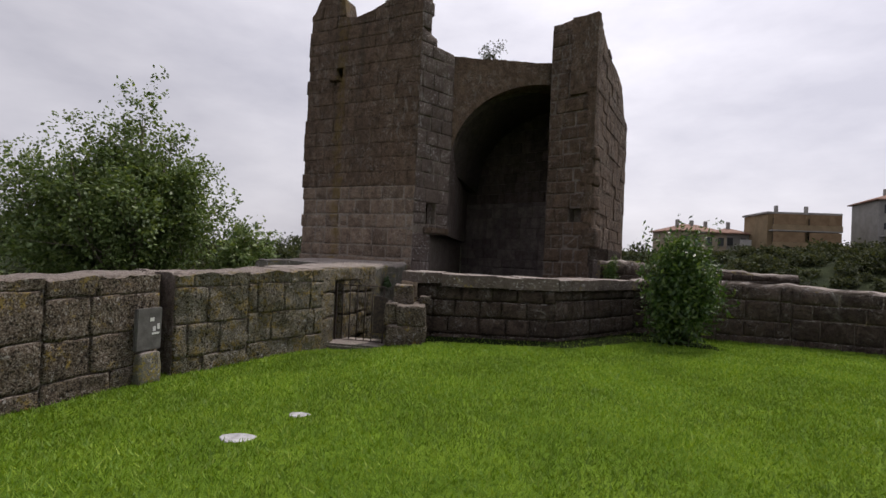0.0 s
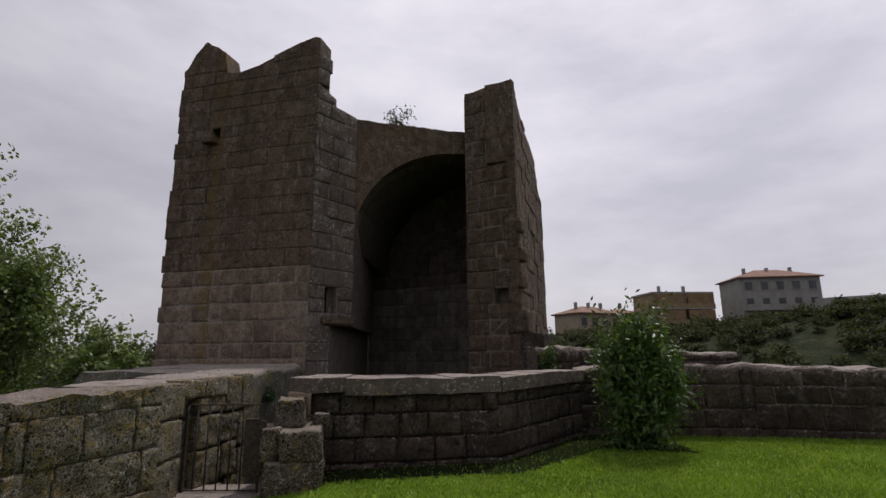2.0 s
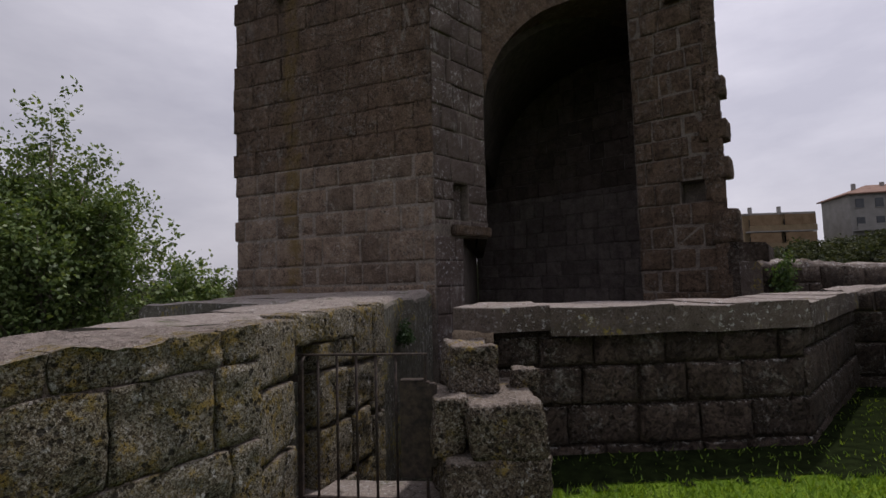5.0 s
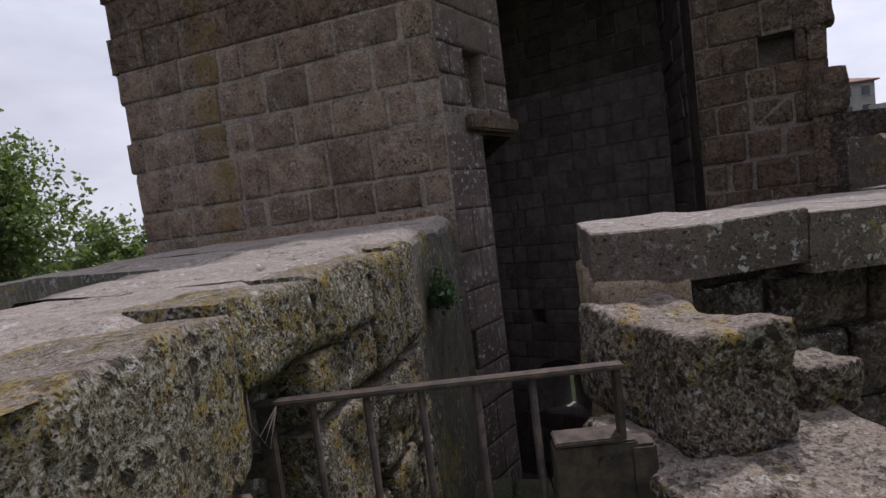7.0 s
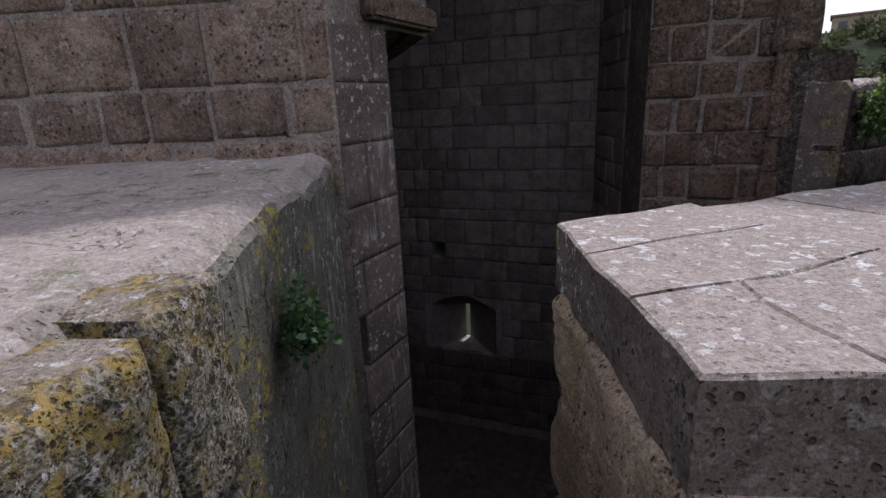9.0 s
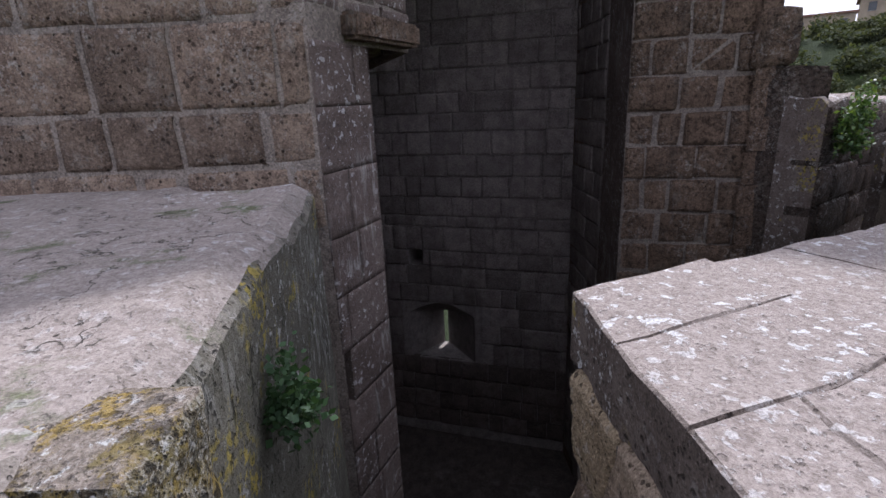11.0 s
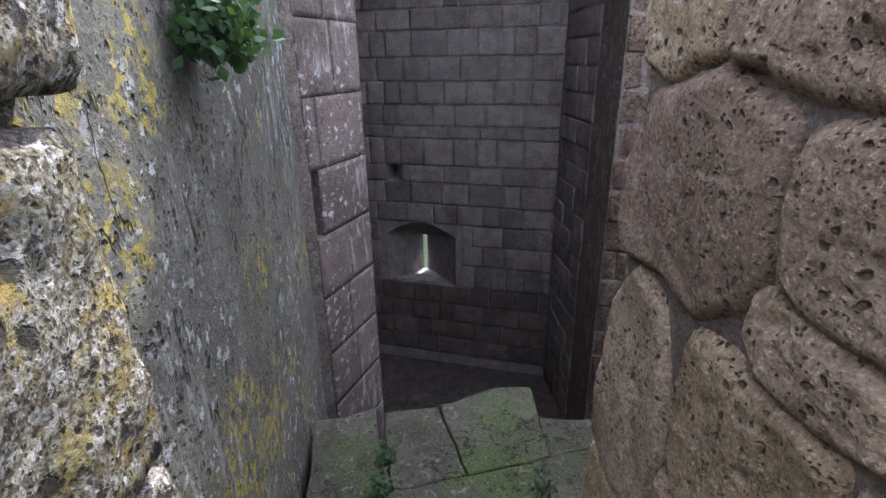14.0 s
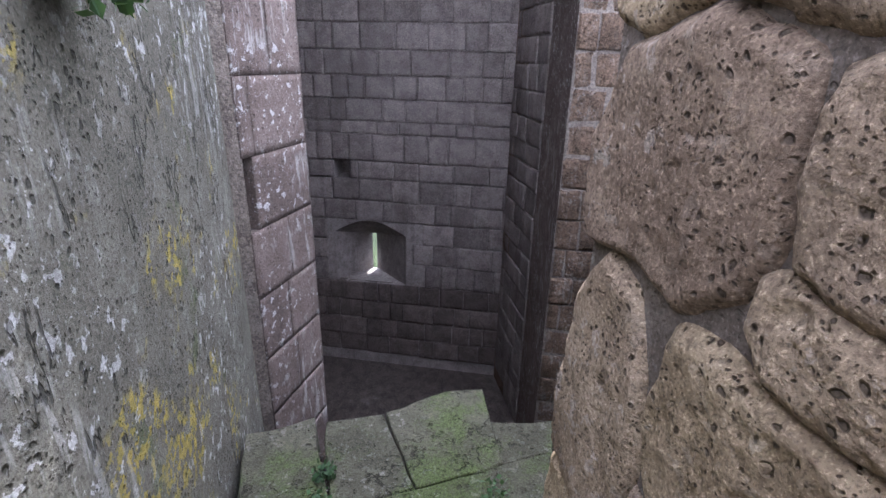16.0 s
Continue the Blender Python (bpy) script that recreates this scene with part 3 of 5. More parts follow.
def curtain(name, p0, p1, thick, z0, top, mat, steps=24, inset=0.03):
    """The core of a straight wall whose height follows top(s); its face is the side to the right of the way p0 to p1, set back by inset."""
    p0, p1 = Vector(p0), Vector(p1)
    length = (p1 - p0).length
    u = (p1 - p0) / length
    inn = Vector((-u.y, u.x))
    vs, fs = [], []
    for i in range(steps + 1):
        s = length * i / steps
        a, b = p0 + u * s + inn * inset, p0 + u * s + inn * thick
        h = top(s) - 0.015
        vs += [(a.x, a.y, z0), (a.x, a.y, h), (b.x, b.y, h), (b.x, b.y, z0)]
    for i in range(steps):
        k = 4 * i
        fs += [(k, k + 4, k + 5, k + 1), (k + 1, k + 5, k + 6, k + 2), (k + 2, k + 6, k + 7, k + 3), (k + 3, k + 7, k + 4, k)]
    fs += [(0, 1, 2, 3), (4 * steps, 4 * steps + 3, 4 * steps + 2, 4 * steps + 1)]
    return mesh_of(name, vs, fs, mat)


def stone_mesh(p0, u, n, s0, s1, z0, z1, depth, proud, rng, top=None, res=None, mat=None, wear=0.02, swell=0.006, skew=0.0):
    """One worn block in a wall face: its front is a grid that rolls back at the edges."""
    w, h = s1 - s0, z1 - z0
    ru, rz = min(0.03 / max(w, 0.05), 0.25), min(0.03 / max(h, 0.05), 0.25)
    us = [0, ru, 1 - ru, 1] if res is None else np.linspace(0, 1, res + 1)
    zs = [0, rz, 1 - rz, 1] if res is None else np.linspace(0, 1, res + 1)
    ju = [rng.uniform(-1, 1) * skew for _ in range(4)]
    seed = rng.uniform(0, 100)
    vs, fs = [], []
    nu, nz = len(us), len(zs)
    for b in zs:
        for a in us:
            da, db = min(a, 1 - a) * w, min(b, 1 - b) * h
            e = min(da, db)
            s = s0 + a * w + (ju[0] * (1 - b) + ju[1] * b) * (1 - a) * w * 0.3 + (ju[2] * (1 - b) + ju[3] * b) * a * w * 0.3
            z = z0 + b * h + ju[1] * (a - 0.5) * h * 0.15
            if res is not None:
                # rounded outline and lumpy front
                cx, cz = a - 0.5, b - 0.5
                r = (abs(2 * cx) ** 5 + abs(2 * cz) ** 5) ** 0.2
                if r > 0.8:
                    k = 1 - 0.03 * (r - 0.8) / 0.2 * abs(2 * cx) * abs(2 * cz)
                    s, z = s0 + (0.5 + cx * k) * w + (s - s0 - a * w), z0 + (0.5 + cz * k) * h + (z - z0 - b * h)
                out = proud - 0.8 * wear * max(0, 1 - e / 0.03) ** 2
                out += swell * (5.0 * noise.noise((s * 5 + seed, z * 5, seed)) + 2.2 * noise.noise((s * 17, z * 17 + seed, seed)) + 1.2 * noise.noise((s * 40, z * 40, seed)))
                out -= swell * 3.0 * max(0, noise.noise((s * 24, z * 24, seed + 3)) - 0.15)
                s += 0.012 * noise.noise((s * 9, z * 9, seed + 7)) * (1 if e < 0.01 else 0)
                z += 0.012 * noise.noise((s * 9, z * 9, seed + 17)) * (1 if e < 0.01 else 0)
            else:
                out = proud - (wear if e < 1e-6 else 0.0) + swell * rng.uniform(-1, 1)
                if e < 1e-6:
                    s += rng.uniform(-1, 1) * min(0.008, wear)
                    z += rng.uniform(-1, 1) * min(0.008, wear)
            if top is not None:
                z = min(z, top(s))
            q = p0 + u * s + n * out
            vs.append((q.x, q.y, z))
    for j in range(nz - 1):
        for i in range(nu - 1):
            k = j * nu + i
            fs.append((k, k + 1, k + nu + 1, k + nu))
    ring = [i for i in range(nu)] + [j * nu + nu - 1 for j in range(1, nz)] + [(nz - 1) * nu + i for i in range(nu - 2, -1, -1)] + [j * nu for j in range(nz - 2, 0, -1)]
    base = len(vs)
    for k in ring:
        x, y, z = vs[k]
        vs.append((x - n.x * depth, y - n.y * depth, z))
    m = len(ring)
    for i in range(m):
        a, b = ring[i], ring[(i + 1) % m]
        fs.append((b, a, base + i, base + (i + 1) % m))
    me = mesh_of("stone_block", vs, fs, mat)
    front = (nu - 1) * (nz - 1)
    me.polygons.foreach_set("use_smooth", [k < front for k in range(len(fs))])
    return me


def poly_stone(p0, u, n, outline, depth, proud, seed, mat, rings=20, around=76):
    """A rubble stone: a rounded outline (along, height) in a wall face, its front swelling and pitted."""
    pts = [Vector(p) for p in outline]
    for cut in (0.07, 0.25):
        pts = [q for a, b in zip(pts, pts[1:] + pts[:1]) for q in (a.lerp(b, cut), a.lerp(b, 1 - cut))]
    runs = [(b - a).length for a, b in zip(pts, pts[1:] + pts[:1])]
    along = np.concatenate([[0], np.cumsum(runs)])
    xs, zs = [p.x for p in pts + pts[:1]], [p.y for p in pts + pts[:1]]
    edge = [Vector((float(np.interp(k, along, xs)), float(np.interp(k, along, zs)))) for k in np.linspace(0, along[-1], around, endpoint=False)]
    mid = sum(edge, Vector((0, 0))) / around
    bm = bmesh.new()

    def vert(p, back=None):
        s, z = p
        if back is None:
            e = back_off
            out = proud - 0.024 * max(0, 1 - e / 0.024) ** 2.0
            out += 0.012 * noise.noise((s * 4.5, z * 4.5, seed)) + 0.006 * noise.noise((s * 14, z * 14, seed)) + 0.003 * noise.noise((s * 42, z * 42, seed))
            out -= 0.022 * max(0, noise.noise((s * 27, z * 27, seed + 3)) - 0.34) + 0.016 * max(0, noise.noise((s * 55, z * 55, seed + 5)) - 0.28)
        else:
            out = -back
        q = p0 + u * s + n * out
        return bm.verts.new((q.x, q.y, z))
    loops = []
    for i in range(rings):
        f = 1 - (i / rings) ** 1.35
        loop = []
        for p in edge:
            d = p - mid
            r = d.length
            wob = 1 + (0.009 + 0.010 * noise.noise((p.x * 8, p.y * 8, seed)) + 0.005 * noise.noise((p.x * 26, p.y * 26, seed))) / max(r, 0.05) * f
            back_off = (1 - f) * r
            loop.append(vert(mid + d * f * wob))
        loops.append(loop)
    back_off = 1.0
    centre = vert(mid)
    rear = [vert(p, depth) for p in edge]
    for lo, hi in zip([rear] + loops, loops):
        for i in range(around):
            bm.faces.new((lo[i], lo[(i + 1) % around], hi[(i + 1) % around], hi[i]))
    for i in range(around):
        bm.faces.new((loops[-1][i], loops[-1][(i + 1) % around], centre))
    turned_out(bm)
    centre.normal_update()
    if centre.normal.dot(Vector((n.x, n.y, 0))) < 0:
        bmesh.ops.reverse_faces(bm, faces=bm.faces)
    return from_bm("rubble_stone", bm, mat, True)


def panel(name, p0, p1, z0, z1, holes, mat, inset=0.012, deep=0.4, splits=()):
    """The bedding sheet of a wall face, with sunk holes (s0, s1, z0, z1)."""
    p0, p1 = Vector(p0), Vector(p1)
    ln = (p1 - p0).length
    u = (p1 - p0) / ln
    inn = Vector((-u.y, u.x))
    ss = sorted({0, ln, *[h[0] for h in holes], *[h[1] for h in holes]})
    zz = sorted({z0, z1, *[h[2] for h in holes], *[h[3] for h in holes]})
    vs, fs = [], []

    def quad(*c):
        k = len(vs)
        for s, d, z in c:
            q = p0 + u * s + inn * d
            vs.append((q.x, q.y, z))
        fs.append((k, k + 1, k + 2, k + 3))
    for a, b in zip(ss, ss[1:]):
        for lo, hi in zip(zz, zz[1:]):
            if not any(h[0] <= a and b <= h[1] and h[2] <= lo and hi <= h[3] for h in holes):
                quad((a, inset, lo), (b, inset, lo), (b, inset, hi), (a, inset, hi))
    for a, b, lo, hi in holes:
        quad((a, deep, lo), (b, deep, lo), (b, deep, hi), (a, deep, hi))
        for x in (a, b):
            quad((x, inset, lo), (x, inset, hi), (x, deep, hi), (x, deep, lo))
        for z in (lo, hi):
            quad((a, inset, z), (b, inset, z), (b, deep, z), (a, deep, z))
    return mesh_of(name, vs, fs, mat)


def courses(parent, p0, p1, z0, z1, mat, seed, course=(0.28, 0.36), run=(0.35, 0.7), depth=0.16, joint=0.014, top=None, skip=None, jag=0.0, proud=0.01, keep=300, skew=0.0, wear=0.02, name="stone_block", beds=(), res=None, swell=0.006, hole=None, uneven=1.0):
    """Courses of single blocks laid on a wall face; the face is the side to the right of the way p0 to p1."""
    rng = random.Random(seed)
    p0, p1 = Vector(p0), Vector(p1)
    length = (p1 - p0).length
    u = (p1 - p0) / length
    n = Vector((u.y, -u.x))
    z, made = z0, 0
    beds = sorted(k for k in beds if k > z0 + 0.05)
    while z < z1 - 0.06:
        h = min(rng.uniform(*course), z1 - z)
        ahead = [k for k in beds if k > z + 0.05]
        if ahead:
            gap = ahead[0] - z
            h = gap / max(1, round(gap / (0.5 * (course[0] + course[1]))))
        if z1 - z - h < 0.12:
            h = z1 - z
        s = -rng.uniform(0, run[0])
        left = -jag * rng.random()
        while s < length:
            w = rng.uniform(*run)
            a, b = max(s, left), min(s + w, length)
            if length - b < 0.12:
                b, w = length, length - s + 1
            if b - a > 0.07:
                mid = (a + b) / 2
                hi = z + h
                if top is None or min(top(max(a, 0)), top(b), top(mid)) > z + 0.07:
                    runs = [(a, b)]
                    if hole and b > hole[0] and a < hole[1] and hi > hole[2] + 0.03 and z < hole[3] - 0.03:
                        runs = [(a, hole[0]), (hole[1], b)]
                    for a, b in runs:
                        if b - a < 0.06 or (skip is not None and skip(a, b, z, hi)):
                            continue
                        g = joint * rng.uniform(0.6, 1.5)
                        me = stone_mesh(p0, u, n, a + g / 2, b - joint / 2, z + joint / 2, hi - joint / 2, depth, proud + uneven * rng.uniform(-0.012, 0.014), rng, top, None if res is None else max(6, int((b - a) / res)), mat, wear, swell, skew)
                        part(name, me, parent)
                        made += 1
            s += w
        z += h
    return made


def spline(points):
    """A height that runs straight from point to point (s, z)."""
    xs, ys = [p[0] for p in points], [p[1] for p in points]

    def at(s):
        return float(np.interp(s, xs, ys)) + 0.035 * noise.noise((s * 4.1, 3.7, ys[0])) + 0.02 * noise.noise((s * 13.0, 9.1, ys[0]))
    return at


def tube(points, radii, sides=6):
    vs, fs = [], []
    for i, (p, r) in enumerate(zip(points, radii)):
        d = (Vector(points[min(i + 1, len(points) - 1)]) - Vector(points[max(i - 1, 0)])).normalized()
        a = d.orthogonal().normalized()
        b = d.cross(a)
        for k in range(sides):
            t = 2 * math.pi * k / sides
            vs.append(tuple(Vector(p) + (a * math.cos(t) + b * math.sin(t)) * r))
    for i in range(len(points) - 1):
        for k in range(sides):
            fs.append((i * sides + k, i * sides + (k + 1) % sides, (i + 1) * sides + (k + 1) % sides, (i + 1) * sides + k))
    fs.append(tuple(range(sides))[::-1])
    fs.append(tuple((len(points) - 1) * sides + k for k in range(sides)))
    return vs, fs


def leaves(centres, spread, size, ratio, rng, droop=0.0, up=0.35):
    """Folded-kite leaves scattered round the centres: an array (n, 4, 3)."""
    n = len(centres)
    c = centres + rng.normal(0, 1, (n, 3)) * spread
    d = rng.normal(0, 1, (n, 3))
    d[:, 2] -= droop
    d /= np.linalg.norm(d, axis=1, keepdims=True)
    nrm = rng.normal(0, 1, (n, 3))
    nrm[:, 2] += up * 3
    side = np.cross(d, nrm)
    side /= np.linalg.norm(side, axis=1, keepdims=True) + 1e-9
    ln = size * rng.uniform(0.6, 1.3, (n, 1))
    wd = ln * ratio
    return np.stack([c, c + d * ln * 0.5 + side * wd, c + d * ln, c + d * ln * 0.5 - side * wd], axis=1)


def boulder(size, at, turn, seed, mat, lump=0.05, cuts=5):
    bm = bmesh.new()
    bmesh.ops.create_cube(bm, size=1.0)
    bmesh.ops.subdivide_edges(bm, edges=bm.edges[:], cuts=cuts, use_grid_fill=True)
    rot = Matrix.Rotation(turn, 3, "Z")
    for v in bm.verts:
        p = v.co * 2
        r = (abs(p.x) ** 14 + abs(p.y) ** 14 + abs(p.z) ** 14) ** (1 / 14)
        p = p / max(r, 0.01) * max(abs(p.x), abs(p.y), abs(p.z))
        q = Vector((p.x * size[0] / 2, p.y * size[1] / 2, p.z * size[2] / 2))
        q += q.normalized() * (lump * noise.noise(q * 4.0 + Vector((seed, 0, 0))) + 0.4 * lump * noise.noise(q * 12 + Vector((0, seed, 0))) + 0.2 * lump * noise.noise(q * 30 + Vector((0, seed, 0))))
        v.co = rot @ q + Vector(at)
    return from_bm("step_stone", bm, mat, True)


# ---------------------------------------------------------------- ground, lawn, hills
def rise(x, y):
    """Height of the open land round the terrace."""
    r = math.hypot(x, y - 12)
    a = math.atan2(x, y - 12)                                   # 0 ahead, positive to the right
    low = -5.0 - 2.5 * min(1, max(0, (r - 10) / 25))
    right = 1 / (1 + math.exp(-(a - 0.12) * 9))
    back = 1 / (1 + math.exp((abs(a) - 2.1) * 6))
    hill = min(1, max(0, (r - 34) / 50))
    hill = hill * hill * (3 - 2 * hill)
    far_right = 1 / (1 + math.exp(-(a - 0.88) * 11))
    h = low + hill * far_right * 4.6 + hill * (right * 11.6 + (1 - right) * 7.5) * (0.25 + 0.75 * back)
    return h + 1.2 * noise.noise((x * 0.035, y * 0.035, 1.7)) * min(1, r / 30) + 0.35 * noise.noise((x * 0.15, y * 0.15, 4.0))


def ground():
    radii = [0, 3, 6, 9, 12, 15, 18, 22, 26, 30, 35, 40, 46, 52, 58, 64, 70, 77, 84, 92, 102, 115, 135, 170, 230, 350, 600, 1200, 2500]
    spokes = 120
    vs, fs = [(0, 12, -5)], []
    for r in radii[1:]:
        for k in range(spokes):
            t = 2 * math.pi * k / spokes
            x, y = r * math.sin(t), 12 + r * math.cos(t)
            vs.append((x, y, rise(x, y) if r < 300 else rise(300 * math.sin(t), 12 + 300 * math.cos(t))))
    for k in range(spokes):
        fs.append((0, 1 + (k + 1) % spokes, 1 + k))
    for i in range(len(radii) - 2):
        a, b = 1 + i * spokes, 1 + (i + 1) * spokes
        for k in range(spokes):
            fs.append((a + k, a + (k + 1) % spokes, b + (k + 1) % spokes, b + k))
    ob = new("ground", mesh_of("ground", vs, fs, M["wild"], True))
    return tagged(ob, "wild green and earthy slopes falling away below the terrace", "ground", kind="structure")


ground()


def turf(x, y):
    """Height of the lawn: nearly level, falling a little towards the gate."""
    h = 0.17 - 0.011 * max(0, min(y, 13.5) - 6.5)
    dip = math.exp(-(((x + 1.5) / 0.75) ** 2 + ((y - 11.6) / 0.7) ** 2))
    h -= 0.13 * min(1, max(0, (-x - 0.9) / 1.8)) * min(1, max(0, (y - 5.5) / 2.5))
    return h + 0.012 * noise.noise((x * 0.8, y * 0.8, 0.3)) - 0.12 * dip


LAWN = [(-6.0, -6.0), (13.0, -6.0), (13.0, 10.4), (8.2, 12.6), (6.4, 13.4), (3.85, 14.1), (1.9, 12.4), (-0.3, 12.15), (-0.9, 11.5), (-1.9, 11.45), (-2.1, 11.2), (-2.8, 10.1), (-3.35, 9.1), (-3.7, 8.0), (-3.95, 6.5), (-4.4, 2.0)]


def in_plan(x, y, poly):
    odd = np.zeros(np.shape(x), bool)
    j = len(poly) - 1
    for i in range(len(poly)):
        (xi, yi), (xj, yj) = poly[i], poly[j]
        odd ^= ((yi > y) != (yj > y)) & (x < (xj - xi) * (y - yi) / (yj - yi + 1e-12) + xi)
        j = i
    return odd


SHADE_PLAN = [(-0.40, 12.20), (-0.45, 11.62), (0.6, 11.66), (1.9, 11.62), (2.6, 12.10), (3.5, 12.78), (4.6, 12.2), (4.75, 12.7), (3.9, 14.05), (1.78, 12.3)]  # outline of the shadow painted at the foot of the bastion


def lawn():
    step = 0.3
    nx, ny = 64, 68
    vs, fs = [], []
    for j in range(ny + 1):
        for i in range(nx + 1):
            x, y = -6.0 + i * step, -6.0 + j * step
            vs.append((x, y, turf(x, y)))
    cx = np.array([[-6.0 + (i + 0.5) * step for i in range(nx)] for j in range(ny)])
    cy = np.array([[-6.0 + (j + 0.5) * step for i in range(nx)] for j in range(ny)])
    fat = [(x * 1.0 + (0.25 if x > 5 else -0.25 if x < -1 else 0), y + (0.25 if y > 9 else -0.1)) for x, y in LAWN]
    ok = in_plan(cx, cy, fat)
    for j in range(ny):
        for i in range(nx):
            if ok[j, i]:
                k = j * (nx + 1) + i
                fs.append((k, k + 1, k + nx + 2, k + nx + 1))
    ob = new("lawn", mesh_of("lawn", vs, fs, M["lawn"], True))
    tagged(ob, "short bright green mown lawn between the stone parapets", "lawn", kind="structure")
    # blades, thick near the walk and thinner far from it
    rng = np.random.default_rng(5)
    n = 950000
    x, y = rng.uniform(-5.0, 12.8, n), rng.uniform(-5.8, 14.2, n)
    far = np.hypot(x - 0.3, y - 4.0)
    keep = in_plan(x, y, LAWN) & (rng.random(n) < np.where(y > 4.0, np.clip(1.25 - far * 0.07, 0.25, 1), 0.35))
    slabs = (np.hypot((x + 1.43) / 0.14, (y - 7.28) / 0.10) > 1) & (np.hypot((x + 1.16) / 0.10, (y - 7.81) / 0.07) > 1)
    keep &= slabs
    keep &= ~(in_plan(x, y, SHADE_PLAN) & (rng.random(n) < 0.9))
    x, y = x[keep], y[keep]
    far = far[keep]
    z = np.array([turf(a, b) for a, b in zip(x, y)])
    h = rng.uniform(0.018, 0.045, len(x)) * (1 + 0.6 * (rng.random(len(x)) < 0.04))
    w = rng.uniform(0.0025, 0.005, len(x)) * (1 + far * 0.10)
    t = rng.uniform(0, 2 * math.pi, len(x))
    lean = rng.normal(0, 0.55, (len(x), 2)) * h[:, None]
    root = np.stack([x, y, z], 1)
    side = np.stack([np.cos(t) * w, np.sin(t) * w, np.zeros_like(w)], 1)
    tip = root + np.stack([lean[:, 0], lean[:, 1], h], 1)
    ob = new("grass", quads_of("grass", np.stack([root - side, root + side, tip], 1), M["grass"], 3))
    tagged(ob, "short bright green grass blades of the mown lawn", "grass", kind="stuff")

    # the bastion's shadow painted as a dark strip, where grass is thinned
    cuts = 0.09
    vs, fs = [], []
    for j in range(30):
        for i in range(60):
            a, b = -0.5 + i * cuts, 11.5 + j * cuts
            if bool(in_plan(np.array(a + 0.045 + 0.05 * noise.noise((a * 6, b * 6, 1.0))), np.array(b + 0.045 + 0.08 * noise.noise((a * 5, b * 5, 7.0))), SHADE_PLAN)):
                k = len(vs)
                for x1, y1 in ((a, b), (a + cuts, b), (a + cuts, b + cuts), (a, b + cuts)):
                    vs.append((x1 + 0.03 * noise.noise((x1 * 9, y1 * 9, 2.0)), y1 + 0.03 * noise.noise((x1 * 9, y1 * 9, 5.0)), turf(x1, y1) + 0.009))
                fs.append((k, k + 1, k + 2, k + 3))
    ob = new("shade_strip", mesh_of("shade_strip", vs, fs, M["lawn_shade"]))
    tagged(ob, "dark strip with sparse grass painted for the bastion shadow", "soil", kind="structure")


lawn()


# ---------------------------------------------------------------- the tower
L, C, J = (-3.70, 15.75), (-0.89, 14.50), (-0.15, 15.20)          # front wing, its corner, the end of its jamb
PL, PR, PB = (2.20, 15.79), (3.10, 15.05), (5.10, 18.80)           # right pier and the far end of the side wall
IR, IL = (3.15, 17.80), (0.45, 20.10)                              # inner corners at the back
PIT = -4.2
tower = tagged(empty("tower", (1.0, 17.0, PIT)), "ruined brown tuff tower with broken merlons and a tall dark arch", "tower")


def tower_part(name, me, label=""):
    ob = part(name, me, tower, label)
    ob.matrix_parent_inverse = Matrix.Translation((-1.0, -17.0, -PIT))
    return ob


front_top = spline([(0, 7.2), (0.2, 7.6), (0.46, 7.85), (0.95, 7.52), (1.02, 7.0), (1.45, 6.96), (1.5, 7.03), (2.95, 7.53), (3.08, 7.46)])
jamb_top = spline([(0, 7.46), (0.38, 7.40), (0.43, 6.34), (0.7, 6.18), (1.02, 6.17)])
pier_top = spline([(0, 7.20), (1.17, 7.26)])
side_top = spline([(0, 7.22), (0.7, 7.05), (1.0, 6.85), (2.4, 6.7), (3.5, 6.4), (3.9, 5.8), (4.25, 5.6)])
back_in = (Vector(IR) - Vector(IL)).normalized()

JL = (-0.52, 14.85)                                                # the jamb is narrower below its corbel
front_wall = tower_part("front_wall", curtain("front_wall", L, C, 1.05, PIT, lambda s: min(front_top(s), 6.15), M["tower"], inset=0.42))
merlon_core = tower_part("merlon_core", curtain("merlon_core", L, C, 0.45, 6.0, front_top, M["tower"], 60, 0.02))
FACE_HOLE = (0.80, 0.98, 5.62, 5.84)
front_low = tower_part("front_bedding", panel("front_bedding", L, C, PIT, 3.0, [], M["mortar"], 0.004))
front_high = tower_part("front_bedding_high", panel("front_bedding_high", L, C, 3.0, 6.9, [FACE_HOLE], M["tower"], 0.008))
jamb_low = tower_part("jamb_wall_low", prism("jamb_wall_low", [(-0.87, 14.58), (-0.545, 14.88), (0.25, 20.3), (-0.9, 20.3), (-0.6, 15.3)], PIT, 1.96, M["mortar"]))
jamb_high = tower_part("jamb_wall", prism("jamb_wall", [(-0.62, 14.96), (-0.33, 15.24), (0.25, 20.3), (-0.9, 20.3), (-0.75, 15.3)], 1.96, 6.13, M["jamb"]))
JAMB_HOLE = (0.36, 0.64, 2.18, 2.66)
tower_part("jamb_bedding", panel("jamb_bedding", C, J, 1.96, 6.12, [JAMB_HOLE], M["mortar"], 0.012, 0.3))
tower_part("jamb_return", prism("jamb_return", [(-0.165, 15.205), (-0.30, 15.09), (0.20, 20.3), (0.4, 20.3)], 1.96, 6.1, M["jamb"]))
side_wall = tower_part("side_wall", prism("side_wall", [(2.6, 16.0), (3.05, 15.6), (4.8, 18.85), (4.2, 19.6), IR, (2.75, 16.7)], PIT, 5.5, M["tower"]))
PIER_HOLE = (0.60, 0.92, 2.42, 2.74)
